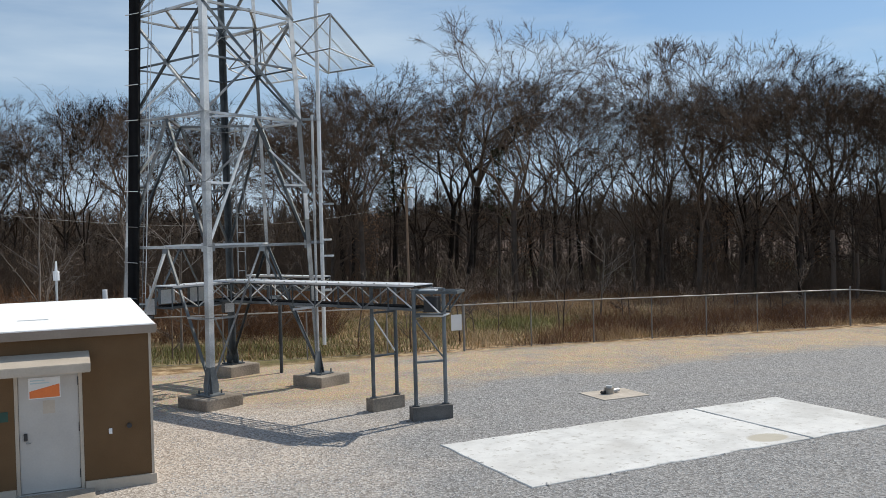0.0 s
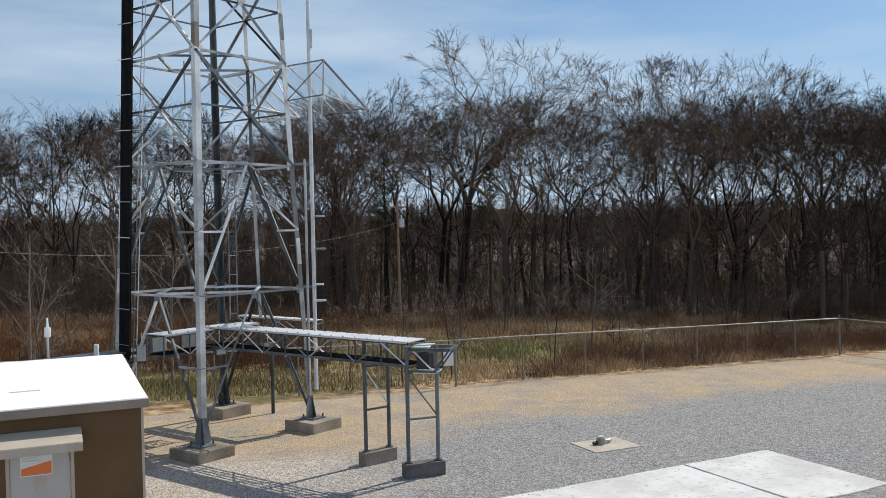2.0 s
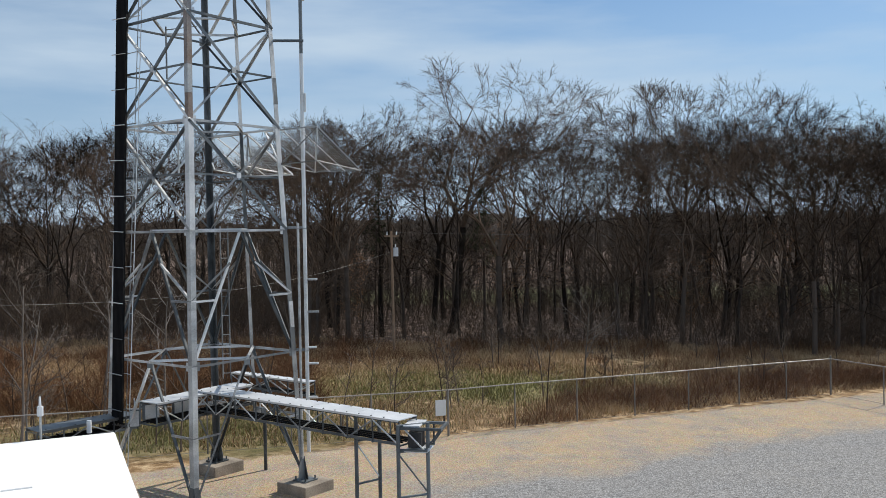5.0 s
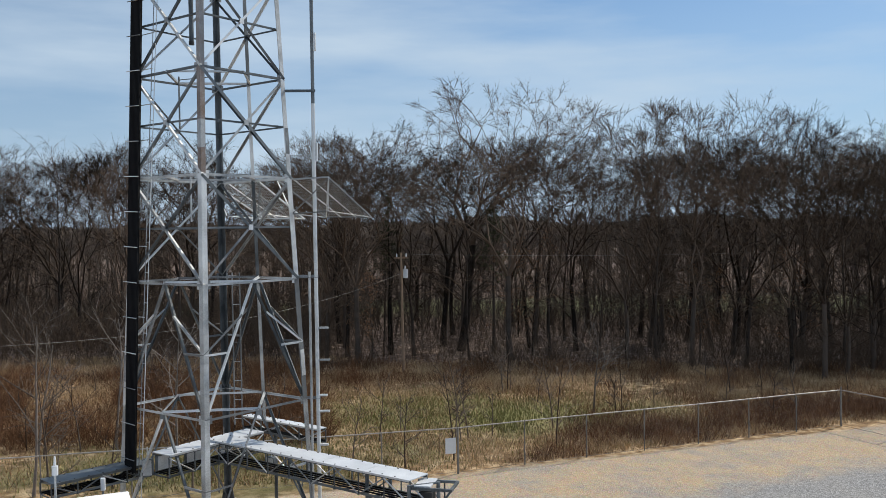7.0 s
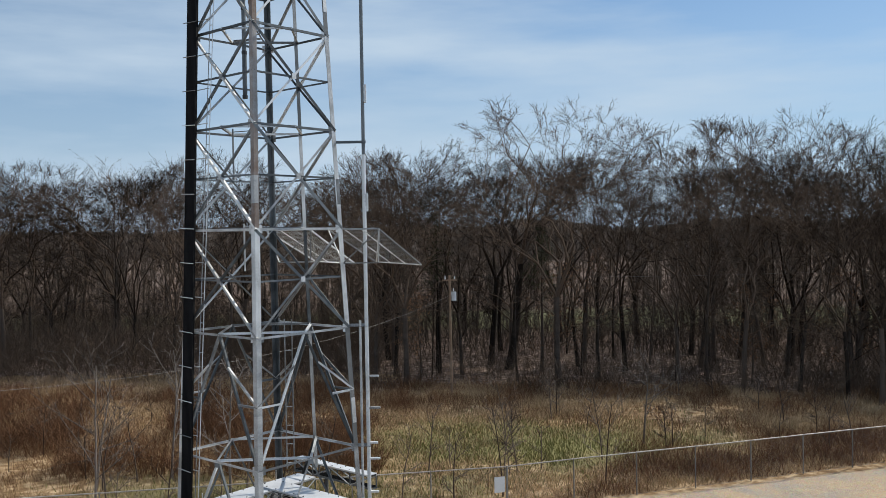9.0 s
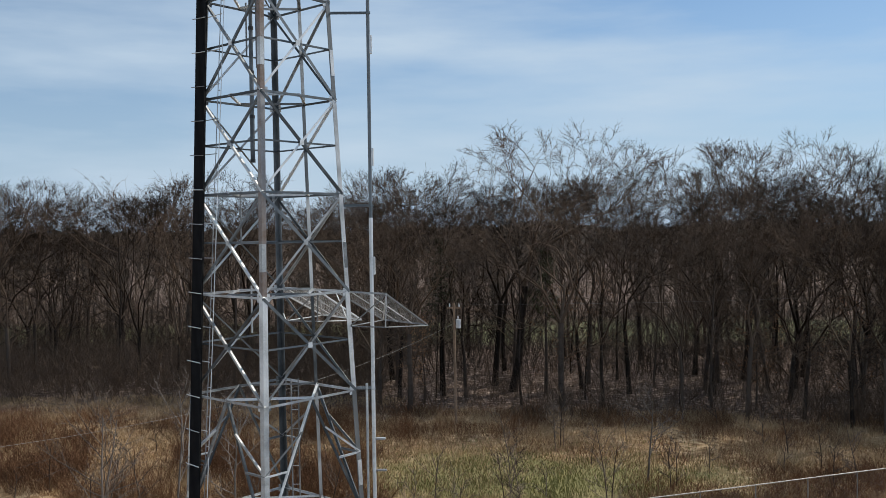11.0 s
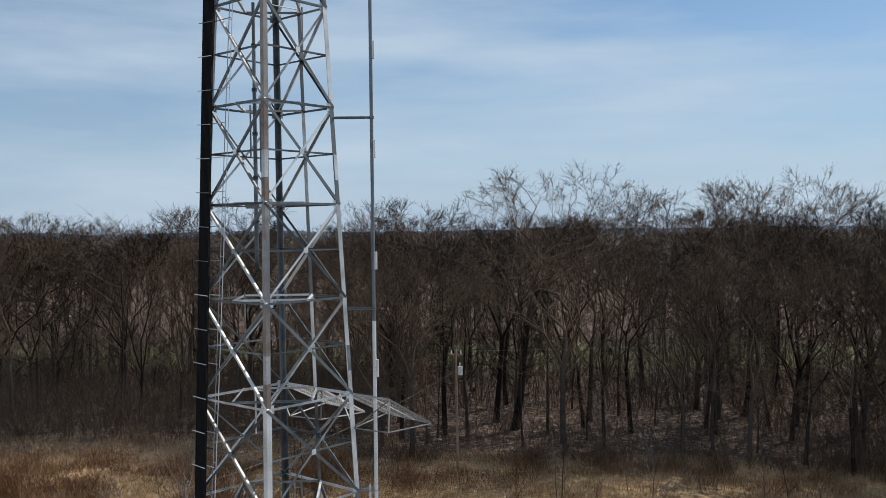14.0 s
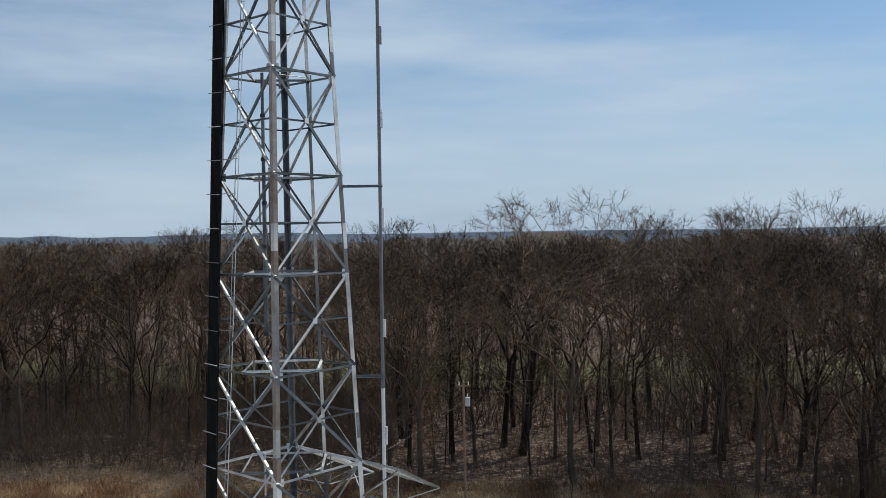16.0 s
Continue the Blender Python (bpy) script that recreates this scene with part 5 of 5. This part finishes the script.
# ---- saplings along the fence and in the field ----
sap_kinds = []
for sd, h in ((31, 4.2), (32, 3.4), (33, 5.2)):
    T, C = bare_tree(sd, h=h, r0=0.035, limbs=7, bare=0.2, spread=0.9, branches=4, twigs=3, fine=1, thick=1.25)
    sp = thing("bare_sapling", "spindly leafless sapling in the dry field", "sapling", "saplings in the field")
    part("trunk", T.mesh("sapling_stem", PALE_TWIG), PALE_TWIG, sp)
    part("crown", C.mesh("sapling_twigs", PALE_TWIG), PALE_TWIG, sp)
    sap_kinds.append(sp)
for sd, h, x, y, ry in ((34, 7.0, -15.0, 32.6, 3), (35, 6.6, -14.6, 40.0, -4), (36, 5.6, -17.5, 38.5, 5), (37, 6.0, -11.0, 37.0, -2), (38, 5.0, 8.2, 47.0, 2)):
    T, C = bare_tree(sd, h=h, r0=0.05, limbs=10, bare=0.3, spread=1.1, branches=4, twigs=3, fine=1, thick=1.0)
    sp = thing("pale_sapling", "slim pale-barked leafless sapling by the fence", "sapling", "pale saplings by the fence", at=Matrix.Translation((x, y, height(x, y))) @ pose(0, 0, 0, ry, ry, 0))
    part("trunk", T.mesh("pale_stem", WHITE_TWIG), WHITE_TWIG, sp)
    part("crown", C.mesh("pale_twigs", WHITE_TWIG), WHITE_TWIG, sp)
rng = random.Random(8)
sap_spots = [(-3.6, 36.5), (-1.4, 36.0), (0.6, 37.0), (5.2, 39.2), (5.6, 43.5), (9.5, 46.0), (-12.4, 33.5), (-13.8, 32.0), (-10.6, 34.4), (-15.5, 35.0), (-9.3, 33.2), (-17.0, 38.0), (-8.6, 36.0)]
while len(sap_spots) < 70:
    x, y = rng.uniform(-24, 32), rng.uniform(38, 62)
    if y > 38 + 0.435 * max(0, x) and not (abs(x + 2.2 - (y - 61.5) * 0.04) < 3.5 and y > 45):
        sap_spots.append((x, y))
for x, y in sap_spots:
    sc = rng.uniform(0.75, 0.95) if y < 40 else rng.uniform(0.5, 0.85)
    m = Matrix.Translation((x, y, height(x, y))) @ pose(0, 0, 0, 0, 0, rng.uniform(0, 360)) @ Matrix.Diagonal((sc, sc, sc, 1))
    t = copy_thing(rng.choice(sap_kinds), m)
    t.matrix_basis = m
for ob in sap_kinds:
    for c in list(ob.children):
        bpy.data.objects.remove(c)
    bpy.data.objects.remove(ob)


# ---- grass, brush and loose stones, as stuff ----
def fence_y(x):
    return 34.9 + (x - 0.73) * (0.4735 if x > 0.73 else 0.242)


def blades(name, label, count, place, hgt, width, material, seed, lean=0.35):
    r = random.Random(seed)
    v, f = [], []
    n_b = 0
    while n_b < count:
        p = place(r)
        if p is None:
            continue
        x, y = p
        if -0.8 < y - fence_y(x) < 0.15 and r.random() < 0.8:
            continue
        z = height(x, y)
        clump = noise.noise((x * 0.45, y * 0.45, seed * 1.0))
        hh = hgt * r.uniform(0.45, 1.2) * (1.0 + 0.9 * clump)
        a = r.uniform(0, 2 * math.pi)
        w = width * r.uniform(0.6, 1.3)
        cx, sx = math.cos(a) * w, math.sin(a) * w
        lx, ly = r.gauss(0, lean) * hh, r.gauss(0, lean) * hh
        k = len(v)
        v += [(x - cx, y - sx, z - 0.03), (x + cx, y + sx, z - 0.03), (x + lx, y + ly, z + hh)]
        f.append((k, k + 1, k + 2))
        n_b += 1
    ob = new(name, mesh_from(name, v, f, material))
    return tagged(ob, label, "grass", kind="stuff")


def field_place(r):
    y = 33 + 39 * r.random()
    x = r.uniform(-0.55 * y - 6, 0.55 * y + 8)
    if y > 66 and x > -7:
        return None
    if ((x - 2) / 13) ** 2 + ((y - 47) / 6) ** 2 < 1.0 and r.random() < 0.6:
        return None
    if ((x + 11) / 12) ** 2 + ((y - 36.5) / 6) ** 2 < 1.0 and r.random() < 0.85:
        return None
    return (x, y) if y > fence_y(x) + 0.2 and noise.noise((x * 0.13, y * 0.13, 1.0)) > -0.25 + 0.5 * (r.random() - 0.5) else None


def brush_place(r):
    y = 33 + 34 * r.random()
    x = r.uniform(-0.55 * y - 6, 0.55 * y + 8)
    d = y - fence_y(x)
    dens = math.exp(-((d - 1.5) / 2.5) ** 2) * (1.0 if x > 4 else 0.35) + 0.75 * math.exp(-((y - 62) / 3.5) ** 2) + 0.25
    if ((x + 2) / 9) ** 2 + ((y - 45.5) / 7) ** 2 < 1.0 or ((x + 9) / 11) ** 2 + ((y - 36) / 5) ** 2 < 1.0:
        dens *= 0.15
    return (x, y) if d > 0.2 and r.random() < dens and noise.noise((x * 0.3, y * 0.3, 7.0)) > -0.02 + 0.4 * (r.random() - 0.5) else None


def green_place(r):
    x, y = (r.gauss(1.5, 7.0), r.gauss(46.5, 4.4)) if r.random() < 0.75 else (r.gauss(-9, 4.5), r.gauss(36, 2.2))
    return (x, y) if y > fence_y(x) + 0.6 else None


blades("dry_grass", "tawny dry grass standing in the field", 110000, field_place, 0.42, 0.016, STRAW, 41, 0.6)
blades("russet_brush", "russet dead stems and brush along the fence", 62000, brush_place, 0.85, 0.010, RED_BRUSH, 42, 0.5)
blades("spring_grass", "patch of fresh green grass in the field", 28000, green_place, 0.2, 0.025, GREEN_BLADES, 43)

r = random.Random(44)
v, f = [], []
for _ in range(30000):
    y = 14.5 + 15 * r.random()
    x = r.uniform(-0.5 * y - 1, 0.5 * y + 1)
    q = Vector((x - slab_o.x, y - slab_o.y, 0))
    rag = 0.22 * r.random() ** 2
    if rag - 0.05 < q.dot(su) < 10 - rag and rag - 0.05 < q.dot(sv) < 3.78 - rag:
        continue
    q = SH_M.inverted() @ Vector((x, y, 0))
    if -4 < q.x < 0.1 and -1.3 < q.y < 5.5:
        continue
    if (x + 4.6) ** 2 + (y - 28.2) ** 2 < 25 or y > 27.5 or r.random() < (y - 15) / 20:
        continue
    q = Vector((x - slab_o.x, y - slab_o.y, 0))
    on_slab = -0.02 < q.dot(su) < 9.96 and -0.02 < q.dot(sv) < 3.74
    s = r.uniform(0.014, 0.040)
    k = len(v)
    z = height(x, y)
    for dx, dy, dz in ((1, 0, 0), (0, 1, 0), (-1, 0, 0), (0, -1, 0), (0.1, 0.1, 0.5)):
        v.append((x + dx * s * r.uniform(0.6, 1.2), y + dy * s * r.uniform(0.6, 1.2), z + dz * s + (0.02 if on_slab else -0.004)))
    f += [(k, k + 1, k + 4), (k + 1, k + 2, k + 4), (k + 2, k + 3, k + 4), (k + 3, k, k + 4)]
tagged(new("loose_stones", mesh_from("loose_stones", v, f, STONE)), "loose grey stones scattered over the gravel", "gravel", kind="stuff")
